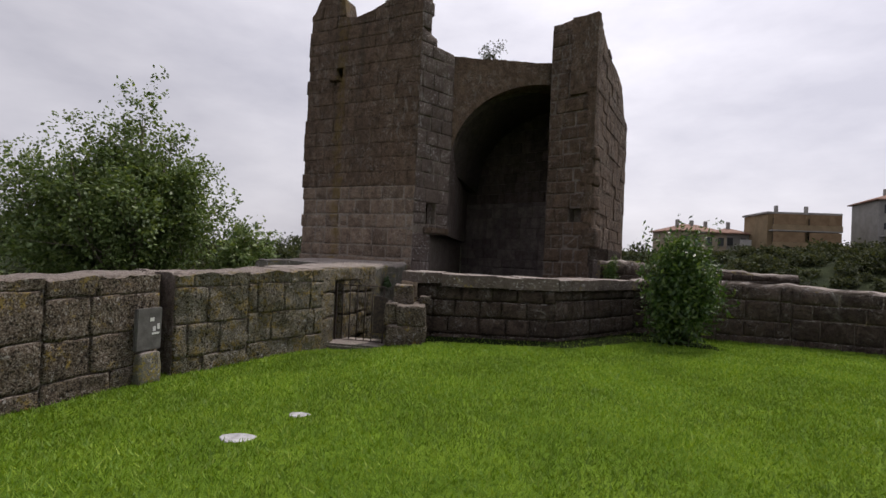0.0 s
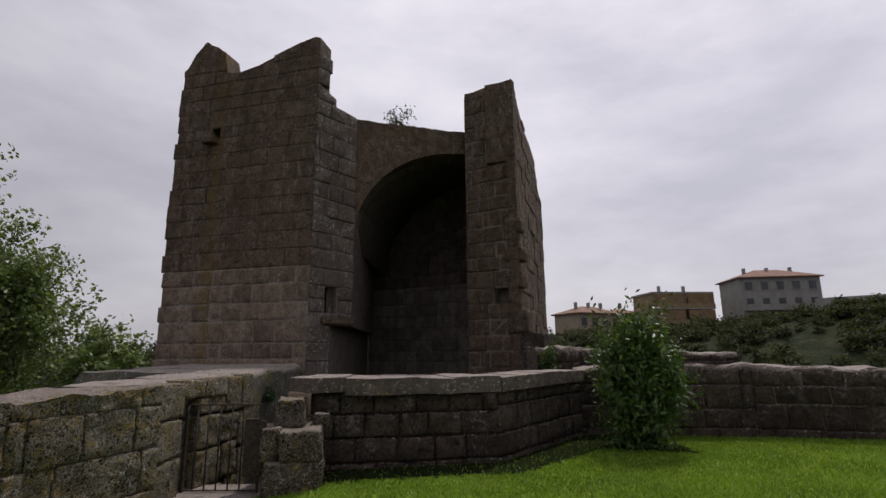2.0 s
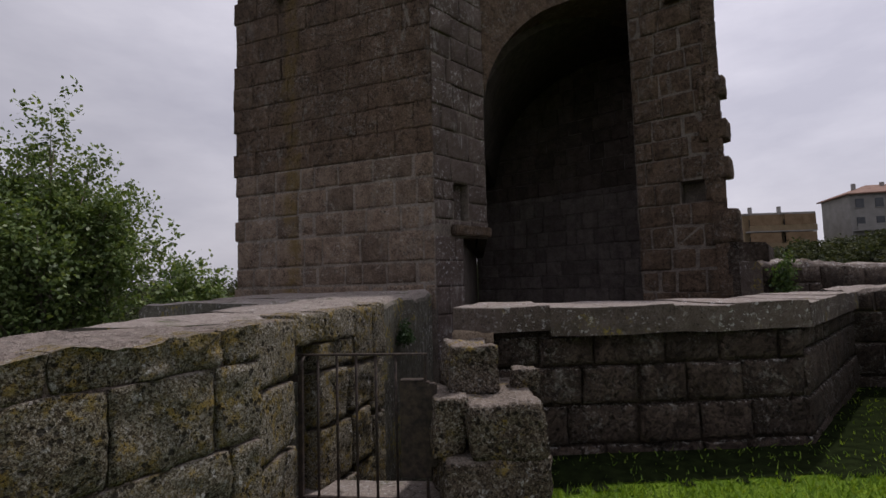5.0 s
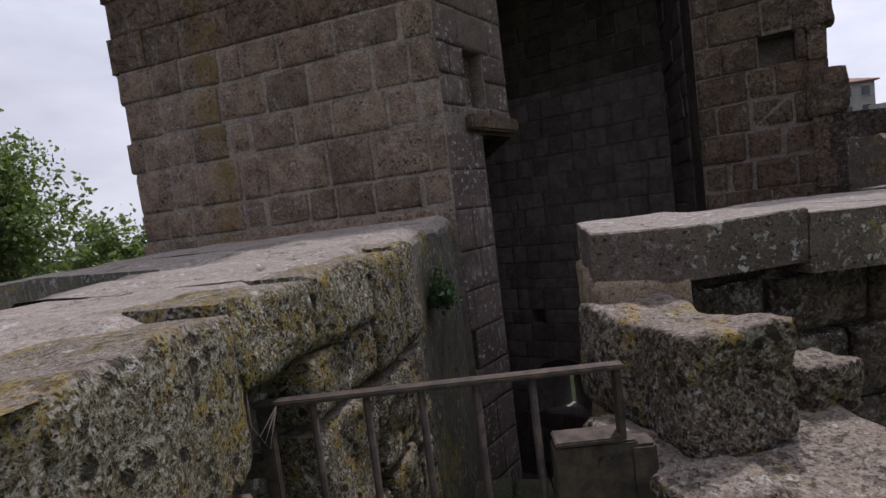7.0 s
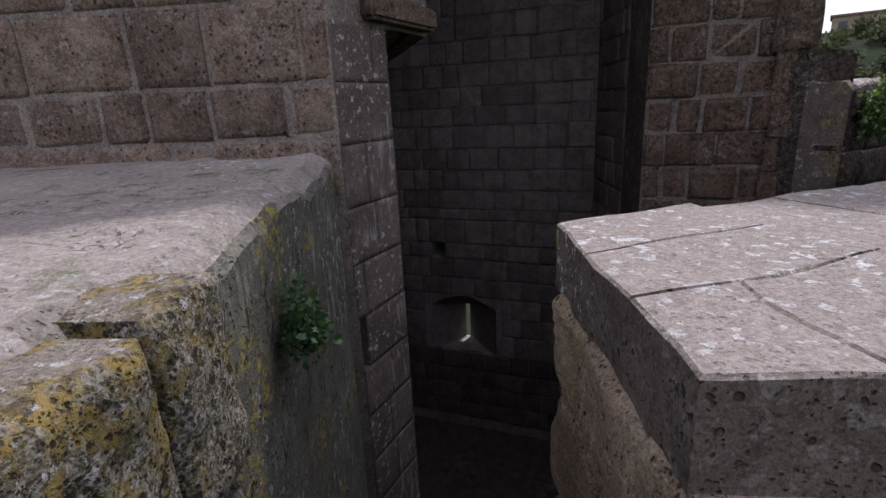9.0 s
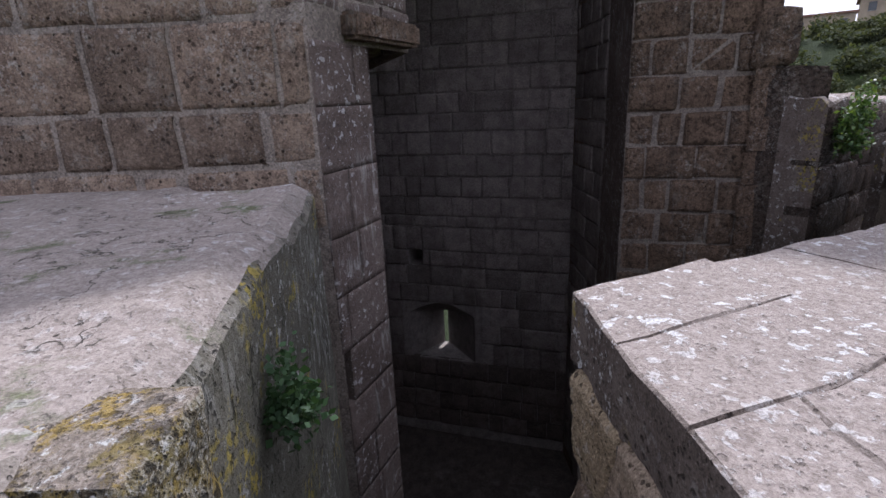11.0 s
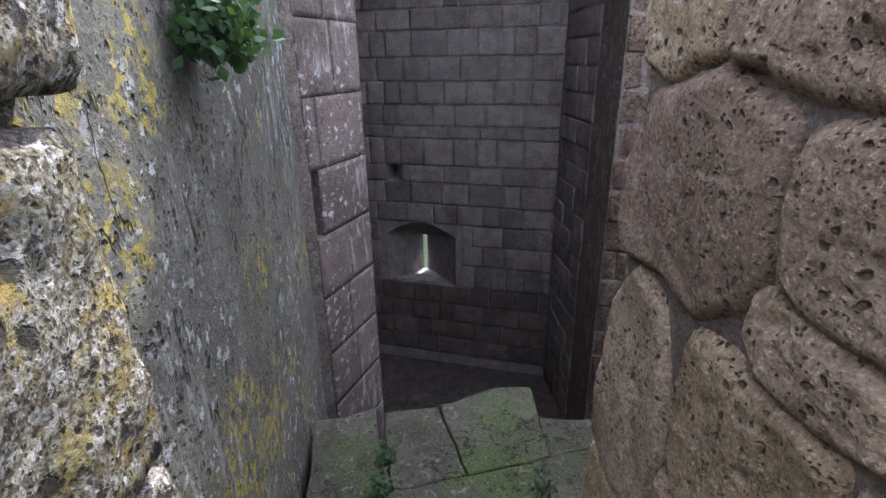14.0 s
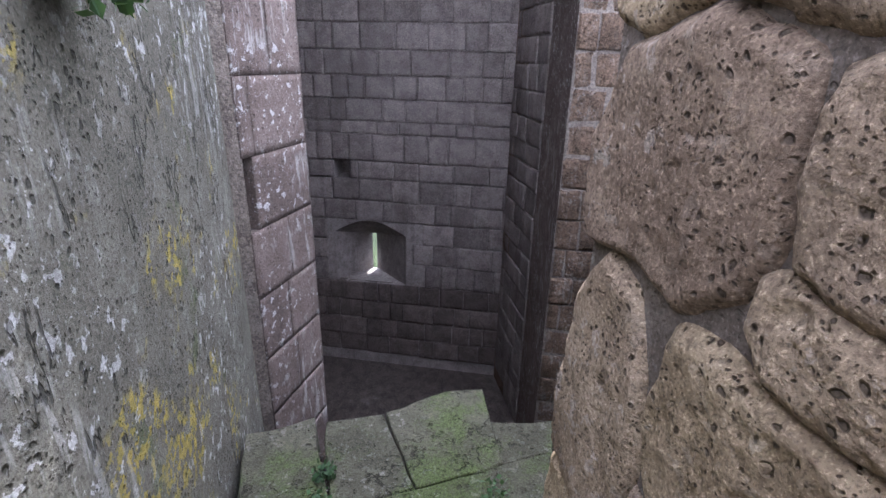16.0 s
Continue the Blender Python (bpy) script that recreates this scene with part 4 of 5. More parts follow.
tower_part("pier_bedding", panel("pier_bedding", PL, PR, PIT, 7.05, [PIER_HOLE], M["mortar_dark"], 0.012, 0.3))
tower_part("pier_flank", panel("pier_flank", (2.72, 16.7), PL, PIT, 6.9, [], M["jamb"]))
tower_part("side_bedding", panel("side_bedding", PR, PB, PIT, 5.5, [], M["tower"], 0.010))
tower_part("inner_flank", panel("inner_flank", IR, (2.72, 16.7), PIT, 6.0, [], M["inside_mortar"], 0.012))
pier_head = tower_part("pier_head", prism("pier_head", [(2.245, 15.80), (3.09, 15.11), (3.4, 15.7), (2.55, 16.4)], 5.4, [7.14, 7.20, 7.0, 7.0], M["tower"]))
side_head = tower_part("side_head", curtain("side_head", PR, PB, 0.6, 5.4, side_top, M["tower"], 40))

over = lambda hole: (lambda a, b, z, h: b > hole[0] + 0.02 and a < hole[1] - 0.02 and h > hole[2] + 0.02 and z < hole[3] - 0.02)
courses(front_low, L, C, 1.05, 3.0, M["tower_low"], 11, jag=0.08, course=(0.30, 0.38), run=(0.22, 0.62), joint=0.024, wear=0.010, proud=0.004, beds=(1.39, 1.66, 2.05, 2.36, 2.7), swell=0.0018, uneven=0.6)
courses(front_high, L, C, 3.0, 7.8, M["tower"], 11, top=front_top, jag=0.09, course=(0.27, 0.37), run=(0.3, 0.72), joint=0.003, wear=0.003, proud=0.0, uneven=0.3, hole=FACE_HOLE, swell=0.006, beds=(5.62, 5.84))
courses(jamb_low, C, JL, PIT, 1.96, M["jamb"], 12, run=(0.24, 0.45), joint=0.003, wear=0.001, proud=0.001, uneven=0.1, swell=0.001, beds=(1.0, 1.34, 1.66))
courses(jamb_high, C, J, 2.10, 7.5, M["jamb"], 15, top=jamb_top, run=(0.28, 0.5), joint=0.012, wear=0.010, proud=0.004, hole=JAMB_HOLE, beds=(2.18, 2.66))
courses(side_wall, PL, PR, PIT, 7.3, M["tower"], 13, top=pier_top, run=(0.22, 0.5), joint=0.018, wear=0.012, proud=0.002, hole=PIER_HOLE, beds=(2.42, 2.74))
courses(side_head, PR, PB, -1.0, 7.3, M["tower"], 14, top=side_top, run=(0.3, 0.65), jag=0.03, joint=0.004, wear=0.004, proud=0.0)
ledge_stub = tower_part("putlog_ledge", boulder((0.26, 0.2, 0.12), (-2.96, 15.37, 5.56), -0.42, 4.4, M["tower"], 0.03, 4), "small broken stone under the putlog hole")

# spandrel: the wall over the tall arch, set between jamb and pier
ARCH_A, ARCH_B = Vector((-0.15, 15.20)), Vector((3.40, 16.33))
arch_u = (ARCH_B - ARCH_A).normalized()
arch_in = Vector((-arch_u.y, arch_u.x))


def arch_line(s):
    k = min(1, abs(s - 2.72) / 2.74)
    return 3.60 + 2.24 * math.sqrt(max(0, 1 - k * k))


def spandrel():
    top = spline([(0, 6.16), (0.4, 6.17), (2.47, 6.38), (3.7, 6.42)])
    steps, thick = 48, 0.75
    vs, fs = [], []
    for i in range(steps + 1):
        s = 3.55 * i / steps
        for back in (0, 1):
            q = ARCH_A + arch_u * s + arch_in * (0.02 + thick * back)
            vs += [(q.x, q.y, arch_line(s)), (q.x, q.y, top(s))]
    for i in range(steps):
        k = 4 * i
        fs += [(k, k + 4, k + 5, k + 1), (k + 1, k + 5, k + 7, k + 3), (k + 3, k + 7, k + 6, k + 2), (k + 2, k + 6, k + 4, k)]
    return mesh_of("spandrel", vs, fs, M["tower"])


tower_part("spandrel", spandrel(), "smooth weathered wall over the arch")


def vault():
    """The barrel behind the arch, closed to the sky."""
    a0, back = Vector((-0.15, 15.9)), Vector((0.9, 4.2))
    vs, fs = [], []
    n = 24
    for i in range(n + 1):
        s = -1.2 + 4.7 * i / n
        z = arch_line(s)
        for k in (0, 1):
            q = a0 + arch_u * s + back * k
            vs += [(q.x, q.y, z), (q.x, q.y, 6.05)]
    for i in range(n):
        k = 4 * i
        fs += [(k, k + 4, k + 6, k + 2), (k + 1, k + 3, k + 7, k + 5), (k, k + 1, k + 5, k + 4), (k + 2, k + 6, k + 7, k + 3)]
    # the dark stone stands in for the shade under the barrel
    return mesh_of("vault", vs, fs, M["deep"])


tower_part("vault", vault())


# back wall of the shaft, with an embrasure and its slit
B0 = Vector((0.25, 20.27))
back_u = (Vector(IR) - B0).normalized()
back_n = Vector((-back_u.y, back_u.x))
back_len = (Vector((3.35, 17.63)) - B0).length
NICHE = (1.14, 2.30, -2.68, -1.84)                      # along the wall, then heights
SLIT = (1.50, 1.575, -2.78, -2.12)
HOLE = (1.19, 1.44, -0.96, -0.69)


def back_wall():
    bm = bmesh.new()

    def pt(s, d, z):
        q = B0 + back_u * s + back_n * d
        return bm.verts.new((q.x, q.y, z))

    def quad(*c):
        bm.faces.new([pt(*k) for k in c])
    a, b, lo, hi = NICHE
    s0, s1, l2, h2 = SLIT
    top = 6.0
    for x0, x1, z0, z1 in ((0, a, PIT, top), (b, back_len, PIT, top), (a, b, PIT, lo), (a, b, hi + 0.22, HOLE[2]), (a, HOLE[0], HOLE[2], HOLE[3]), (HOLE[1], b, HOLE[2], HOLE[3]), (a, b, HOLE[3], top)):
        quad((x0, 0.03, z0), (x1, 0.03, z0), (x1, 0.03, z1), (x0, 0.03, z1))
    # curved head of the embrasure
    n = 12
    arc = [(a + (b - a) * i / n, hi + 0.22 * math.sin(math.pi * i / n)) for i in range(n + 1)]
    for (x0, z0), (x1, z1) in zip(arc, arc[1:]):
        quad((x0, 0.03, z0), (x1, 0.03, z1), (x1, 0.03, hi + 0.22), (x0, 0.03, hi + 0.22))
        f0, f1 = (x0 - a) / (b - a), (x1 - a) / (b - a)
        quad((x0, 0.03, z0), (x1, 0.03, z1), (s0 + (s1 - s0) * f1, 0.85, h2), (s0 + (s1 - s0) * f0, 0.85, h2))
    quad((a, 0.03, lo), (a, 0.03, hi), (s0, 0.85, h2), (s0, 0.85, l2))
    quad((b, 0.03, lo), (b, 0.03, hi), (s1, 0.85, h2), (s1, 0.85, l2))
    quad((a, 0.03, lo), (b, 0.03, lo), (s1, 0.85, l2), (s0, 0.85, l2))
    for x0, x1, z0, z1 in ((0, s0, PIT, top), (s1, back_len, PIT, top), (s0, s1, PIT, l2), (s0, s1, h2, top)):
        quad((x0, 0.85, z0), (x1, 0.85, z0), (x1, 0.85, z1), (x0, 0.85, z1))
    ha, hb, h0, h1 = HOLE
    quad((ha, 0.4, h0), (hb, 0.4, h0), (hb, 0.4, h1), (ha, 0.4, h1))
    for x in (ha, hb):
        quad((x, 0.03, h0), (x, 0.03, h1), (x, 0.4, h1), (x, 0.4, h0))
    for z in (h0, h1):
        quad((ha, 0.03, z), (hb, 0.03, z), (hb, 0.4, z), (ha, 0.4, z))
    bmesh.ops.remove_doubles(bm, verts=bm.verts, dist=0.0005)
    return from_bm("back_wall", bm, M["inside_mortar"])


back_ob = tower_part("back_wall", back_wall())
in_niche = lambda a, b, z, h: b > NICHE[0] + 0.01 and a < NICHE[1] - 0.01 and h > NICHE[2] + 0.02 and z < NICHE[3] + 0.10
in_hole = over((HOLE[0] - 0.03, HOLE[1] + 0.03, HOLE[2], HOLE[3]))
# topmost and lowest courses are darkened, painting in the shade within the arch
for low, high, stone, sd in ((-4.0, -2.68, "damp_shade", 25), (-2.68, 3.2, "inside", 21), (3.2, 5.9, "damp_shade", 29)):
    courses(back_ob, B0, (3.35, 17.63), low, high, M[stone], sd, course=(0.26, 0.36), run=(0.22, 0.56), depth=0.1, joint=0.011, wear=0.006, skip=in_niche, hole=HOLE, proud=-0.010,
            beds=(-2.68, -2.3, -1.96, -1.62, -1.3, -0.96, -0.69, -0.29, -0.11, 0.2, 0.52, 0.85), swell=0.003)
courses(side_wall, IR, (2.72, 16.7), -4.0, 4.0, M["inside"], 22, course=(0.26, 0.34), run=(0.3, 0.6), joint=0.014, wear=0.008, swell=0.003)
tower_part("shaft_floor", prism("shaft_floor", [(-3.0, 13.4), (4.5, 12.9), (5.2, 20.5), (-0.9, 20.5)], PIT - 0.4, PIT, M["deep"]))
tower_part("broken_block", boulder((0.34, 0.36, 0.46), (3.16, 15.16, 2.05), -0.7, 8.8, M["tower"], 0.03, 5), "single block left standing out of the pier")
for z, k in ((2.86, 1), (3.40, 2), (4.0, 3)):
    tower_part("quoin", boulder((0.34, 0.30, 0.30), (3.10, 15.20, z), -0.7, 5.1 * k, M["tower"], 0.03, 5), "block standing out of the broken pier edge")
tower_part("corbel", prism("corbel", [(-0.70, 14.72), (-0.63, 14.64), (-0.10, 15.12), (-0.22, 15.24)], 1.98, 2.11, M["tower"], 0.02), "broken projecting ledge stone under the jamb hole")


# ---------------------------------------------------------------- parapets
def offset_line(line, d):
    """The plan line moved by d to its left."""
    out = []
    for i, p in enumerate(line):
        a, b = Vector(line[max(i - 1, 0)]), Vector(line[min(i + 1, len(line) - 1)])
        t = (b - a).normalized()
        out.append((p[0] - t.y * d, p[1] + t.x * d))
    return out


def parapet_core(name, line, thick, z0, tops, mat, sub=14, crumble=0.03):
    """A wall along a plan line, its face to the right of the way; the top is uneven and its edges are worn round."""
    pts, hs = [], []
    for i in range(len(line) - 1):
        for k in range(sub):
            f = k / sub
            pts.append((line[i][0] * (1 - f) + line[i + 1][0] * f, line[i][1] * (1 - f) + line[i + 1][1] * f))
            hs.append(tops[i] * (1 - f) + tops[i + 1] * f)
    pts.append(line[-1]), hs.append(tops[-1])
    cols = [0.03, 0.05, 0.11, 0.3, 0.55, 0.8, 0.95, 1.0]
    rows = [offset_line(pts, 0.03 + (thick - 0.03) * (c - 0.03) / 0.97) for c in cols]
    vs, fs = [], []
    n = len(cols) + 2
    for i in range(len(pts)):
        for j, c in enumerate(cols):
            x, y = rows[j][i]
            drop = 0.07 * max(0, 1 - min(c - 0.03, 1 - c) / 0.09) ** 2 * max(0.2, 1 + 0.6 * noise.noise((x * 4, y * 4, 7.5)) + 0.12 * noise.noise((x * 19, y * 19, 3.5)))
            z = hs[i] - drop + crumble * noise.noise((x * 2.3, y * 2.3, 0.5)) + 0.6 * crumble * noise.noise((x * 7, y * 7, 2.5)) + 0.25 * crumble * noise.noise((x * 23, y * 23, 4.5))
            vs.append((x, y, z))
        vs.append((*rows[-1][i], z0)), vs.append((*rows[0][i], z0))
    for i in range(len(pts) - 1):
        for j in range(n):
            a, b = i * n + j, i * n + (j + 1) % n
            fs.append((a, a + n, b + n, b))
    fs.append(tuple(range(n))), fs.append(tuple((len(pts) - 1) * n + k for k in range(n))[::-1])
    bm = bmesh.new()
    vv = [bm.verts.new(v) for v in vs]
    for f in fs:
        bm.faces.new([vv[k] for k in f])
    turned_out(bm)
    return from_bm(name, bm, mat, False)


# left parapet, up to the gate
WEST = [(-5.0, 1.0), (-4.2, 5.0), (-3.75, 6.7), (-3.48, 8.0), (-3.13, 9.15), (-2.58, 10.12), (-1.90, 11.22)]
west_top = [1.10, 1.10, 1.12, 1.14, 1.15, 1.17, 1.20]
WEST_A, WEST_B = WEST[:4] + [(-3.15, 9.12)], [(-3.06, 9.27)] + WEST[5:]
wall_west = tagged(new("wall_west", parapet_core("wall_west", WEST_A, 0.95, -5.5, west_top[:5], M["parapet_core"])), "low parapet wall of lichen-covered tuff blocks beside the lawn", "wall", kind="structure")
wall_west_near_gate = tagged(new("wall_west_gate", parapet_core("wall_west_gate", WEST_B, 0.95, -5.5, west_top[4:], M["parapet_core"])), "low parapet wall crusted with white and yellow lichen by the gate", "wall", kind="structure")
part("slot_back", prism("slot_back", [(-3.42, 9.2), (-3.30, 9.36), (-3.9, 9.7), (-4.0, 9.4)], -1.0, 1.12, M["parapet_core"]), wall_west)


def face_blocks(parent, line, z0, tops, mat, seed, course, run, joint=0.014, start=0, skip=None, proud=0.0, depth=0.2, res=None, swell=0.006, wear=0.02, uneven=1.0):
    """Blocks along a bent plan line, course by course."""
    rng = random.Random(seed)
    for i in range(start, len(line) - 1):
        a, b = Vector(line[i]), Vector(line[i + 1])
        ln = (b - a).length
        top = spline([(0, tops[i] - 0.015), (ln, tops[i + 1] - 0.015)])
        courses(parent, a, b, z0, max(tops[i], tops[i + 1]) + 0.03, mat, seed + 31 * i, course, run, depth, joint, top, skip, proud=proud, wear=wear, res=res if (i > 1 or len(line) < 5) else None, swell=swell, uneven=uneven)


face_blocks(wall_west, WEST_A, -0.2, west_top[:5], M["parapet_far"], 40, (0.36, 0.46), (0.45, 0.95), joint=0.003, start=1, res=0.035, swell=0.0045, wear=0.008, uneven=0.4)
face_blocks(wall_west_near_gate, WEST_B, -0.2, west_top[4:], M["parapet"], 47, (0.34, 0.46), (0.40, 0.8), joint=0.003, res=0.03, swell=0.0055, wear=0.006, uneven=0.4)

# the wall beyond the gate, along the passage to the tower
PASS_L = [(-2.02, 11.30), (-1.97, 11.88), (-1.82, 12.05), (-1.37, 13.02), (-0.93, 14.40)]
pass_top = [1.20, 1.21, 1.22, 1.27, 1.30]
wall_passage = tagged(new("wall_passage", parapet_core("wall_passage", PASS_L, 1.15, -4.2, pass_top, M["passage"], sub=34)), "grey-green mossy side wall of the passage with worn flat top", "wall", kind="structure")
ledge_fill = tagged(new("wall_passage_fill", parapet_core("wall_passage_fill", [(-2.35, 12.9), (-1.9, 13.6), (-1.35, 14.75)], 2.1, -4.2, [1.25, 1.28, 1.31], M["passage"])), "wide worn stone top running up to the tower", "wall", kind="structure")
rough = random.Random(77)
for (ax, ay), (bx, by), cells in (((-1.95, 11.22), (-1.875, 11.76), ((0.0, 0.54, 0.84, 1.20), (0.0, 0.52, 0.44, 0.82), (0.0, 0.54, -0.1, 0.42))),
                                  ((-1.89, 11.72), (-1.76, 12.02), ((0.0, 0.34, 1.01, 1.215),)),
                                  ((-1.785, 11.97), (-1.385, 12.88), ((0.0, 0.44, 0.82, 1.0), (0.06, 0.50, 1.0, 1.22), (0.46, 0.74, 0.80, 1.22), (0.76, 1.0, 0.80, 1.24),
                                                                      (0.0, 0.36, 0.44, 0.80), (0.38, 0.70, 0.46, 0.78), (0.72, 0.96, 0.36, 0.78),
                                                                      (0.0, 0.42, 0.02, 0.42), (0.44, 0.72, 0.05, 0.44), (0.74, 0.96, -0.1, 0.34), (0.0, 0.5, -0.5, 0.0), (0.52, 0.96, -0.5, 0.03)))):
    a, u = Vector((ax, ay)), (Vector((bx, by)) - Vector((ax, ay))).normalized()
    for s0, s1, z0, z1 in cells:
        part("stone_block", stone_mesh(a, u, Vector((u.y, -u.x)), s0, s1, z0, z1, 0.25, 0.022 if s1 < 0.95 else 0.006, rough, None, 18, M["parapet"], swell=0.004, skew=0.04), wall_passage)

# bastion wall on the other side of the gate
EAST = [(-0.76, 12.20), (1.80, 12.20), (3.75, 13.93)]
east_top = [1.15, 1.14, 1.18]
BAST = [(-0.79, 12.25), (1.77, 12.24), (3.72, 13.97), (3.44, 14.26), (1.52, 12.92), (-0.52, 12.93)]
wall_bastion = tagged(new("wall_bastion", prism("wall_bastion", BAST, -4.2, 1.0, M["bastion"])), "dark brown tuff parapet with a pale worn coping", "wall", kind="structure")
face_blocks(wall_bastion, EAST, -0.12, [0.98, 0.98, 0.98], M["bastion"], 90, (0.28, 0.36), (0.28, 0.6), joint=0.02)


def coping(parent, outline, z0, z1, mat, seed, name="coping_stone", worn=0.004):
    """A flat capping stone with broken edges."""
    rng = random.Random(seed)
    bm = bmesh.new()
    cx, cy = sum(p[0] for p in outline) / len(outline), sum(p[1] for p in outline) / len(outline)
    ring = []
    for i in range(len(outline)):
        a, b = Vector(outline[i]), Vector(outline[(i + 1) % len(outline)])
        k = max(2, int((b - a).length / 0.07))
        ring += [a.lerp(b, j / k) for j in range(k)]
    levels = ((0.0, z0, 0.0), (0.002, z0 + 0.35 * (z1 - z0), 0.0), (0.0, z1 - worn, 0.0), (-1.2 * worn, z1, 0.4))
    loops = []
    for out, z, flat in levels:
        loop = []
        for p in ring:
            d = (p - Vector((cx, cy))).normalized()
            shift = [0.016 * noise.noise((p.x * 6, p.y * 6, z * 3 + k)) + 0.009 * noise.noise((p.x * 21, p.y * 21, z * 9 + k)) for k in (0, 40)]
            q = p + d * out + Vector(shift)
            loop.append(bm.verts.new((q.x, q.y, z + 0.012 * noise.noise((p.x * 3, p.y * 3, 1.0)))))
        loops.append(loop)
    m = len(ring)
    for lo, hi in zip(loops, loops[1:]):
        for i in range(m):
            bm.faces.new((lo[i], lo[(i + 1) % m], hi[(i + 1) % m], hi[i]))
    bm.faces.new(loops[-1]), bm.faces.new(loops[0][::-1])
    bmesh.ops.triangulate(bm, faces=[f for f in bm.faces if len(f.verts) > 4])
    turned_out(bm)
    return part(name, from_bm(name, bm, mat), parent)


def copings(parent, front, back, cuts, z0, z1, mat, seed):
    """Capping stones side by side between a front and a back plan line."""
    f0, f1, b0, b1 = (Vector(p) for p in (*front, *back))
    for i, (a, b) in enumerate(zip(cuts, cuts[1:])):
        g = 0.0006
        coping(parent, [f0.lerp(f1, a + g), f0.lerp(f1, b - g), b0.lerp(b1, b - g), b0.lerp(b1, a + g)], z0, z1 + 0.008 * math.sin(i * 2.1 + seed), mat, seed + i)


for k, poly in enumerate(([(-0.83, 12.25), (-0.625, 12.15), (-0.53, 12.463), (-0.75, 12.463)], [(-0.624, 12.15), (-0.151, 12.09), (-0.13, 12.461), (-0.529, 12.463)],
                          [(-0.75, 12.464), (-0.13, 12.462), (-0.11, 12.718), (-0.66, 12.718)], [(-0.66, 12.719), (-0.11, 12.719), (-0.08, 13.00), (-0.56, 12.97)])):
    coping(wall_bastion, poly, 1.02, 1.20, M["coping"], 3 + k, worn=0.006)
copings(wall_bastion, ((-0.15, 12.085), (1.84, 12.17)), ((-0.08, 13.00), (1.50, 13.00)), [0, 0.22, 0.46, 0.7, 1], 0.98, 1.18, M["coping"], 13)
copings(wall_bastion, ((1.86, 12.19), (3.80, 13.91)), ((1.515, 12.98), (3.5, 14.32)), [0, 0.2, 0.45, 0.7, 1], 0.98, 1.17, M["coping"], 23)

# rubble face of the passage under the coping, stone by stone: corners along the wall and in height
RUB = Vector((-0.912, 12.03))
rub_u = Vector((0.336, 0.942)).normalized()
rub_n = Vector((-rub_u.y, rub_u.x))
UPPER = (((0.93, 1.03), (0.695, 1.03), (0.70, 0.83), (0.83, 0.795), (0.90, 0.82)),
         ((0.685, 1.03), (0.36, 1.03), (0.345, 0.82), (0.48, 0.78), (0.60, 0.805), (0.69, 0.83)),
         ((0.35, 1.03), (0.21, 1.03), (0.21, 0.74), (0.34, 0.78)))
MIDDLE = (((0.86, 0.785), (0.70, 0.81), (0.56, 0.77), (0.55, 0.61), (0.575, 0.53), (0.67, 0.475), (0.77, 0.50), (0.905, 0.485), (0.92, 0.63)),
          ((0.54, 0.755), (0.46, 0.77), (0.36, 0.765), (0.355, 0.56), (0.45, 0.565), (0.525, 0.585), (0.54, 0.66)),
          ((0.56, 0.565), (0.52, 0.58), (0.37, 0.545), (0.36, 0.48), (0.43, 0.462), (0.52, 0.465), (0.565, 0.51)),
          ((0.35, 0.77), (0.21, 0.73), (0.21, 0.40), (0.35, 0.46)))
LOWER = (((0.83, 0.485), (0.91, 0.39), (0.93, 0.17), (0.93, 0.03), (0.80, -0.01), (0.695, 0.04), (0.685, 0.20), (0.70, 0.34), (0.75, 0.455)),
         ((0.66, 0.455), (0.58, 0.475), (0.51, 0.455), (0.40, 0.452), (0.375, 0.30), (0.50, 0.18), (0.60, 0.14), (0.67, 0.20), (0.685, 0.34)),
         ((0.39, 0.445), (0.21, 0.39), (0.21, 0.0), (0.35, 0.02), (0.365, 0.28)),
         ((0.93, 0.02), (0.80, -0.02), (0.70, 0.02), (0.64, -0.25), (0.93, -0.30)),
         ((0.68, 0.18), (0.60, 0.13), (0.50, 0.17), (0.38, 0.27), (0.36, 0.0), (0.62, -0.24)),
         ((0.62, -0.25), (0.36, -0.02), (0.33, -0.60), (0.93, -0.62), (0.93, -0.31)),
         ((0.35, 0.0), (0.21, -0.02), (0.21, -0.60), (0.32, -0.60)))
for k, q in enumerate(UPPER + MIDDLE + LOWER):
    part("rubble_stone", poly_stone(RUB, rub_u, rub_n, q, 0.3, 0.016, 11.7 * k + 2, M["rubble"]), wall_bastion)
part("rubble_backing", prism("rubble_backing", [(-0.838, 12.225), (-0.5, 12.26), (-0.2, 13.0), (-0.604, 12.875)], -4.2, 1.0, M["rubble_mortar"]), wall_bastion)

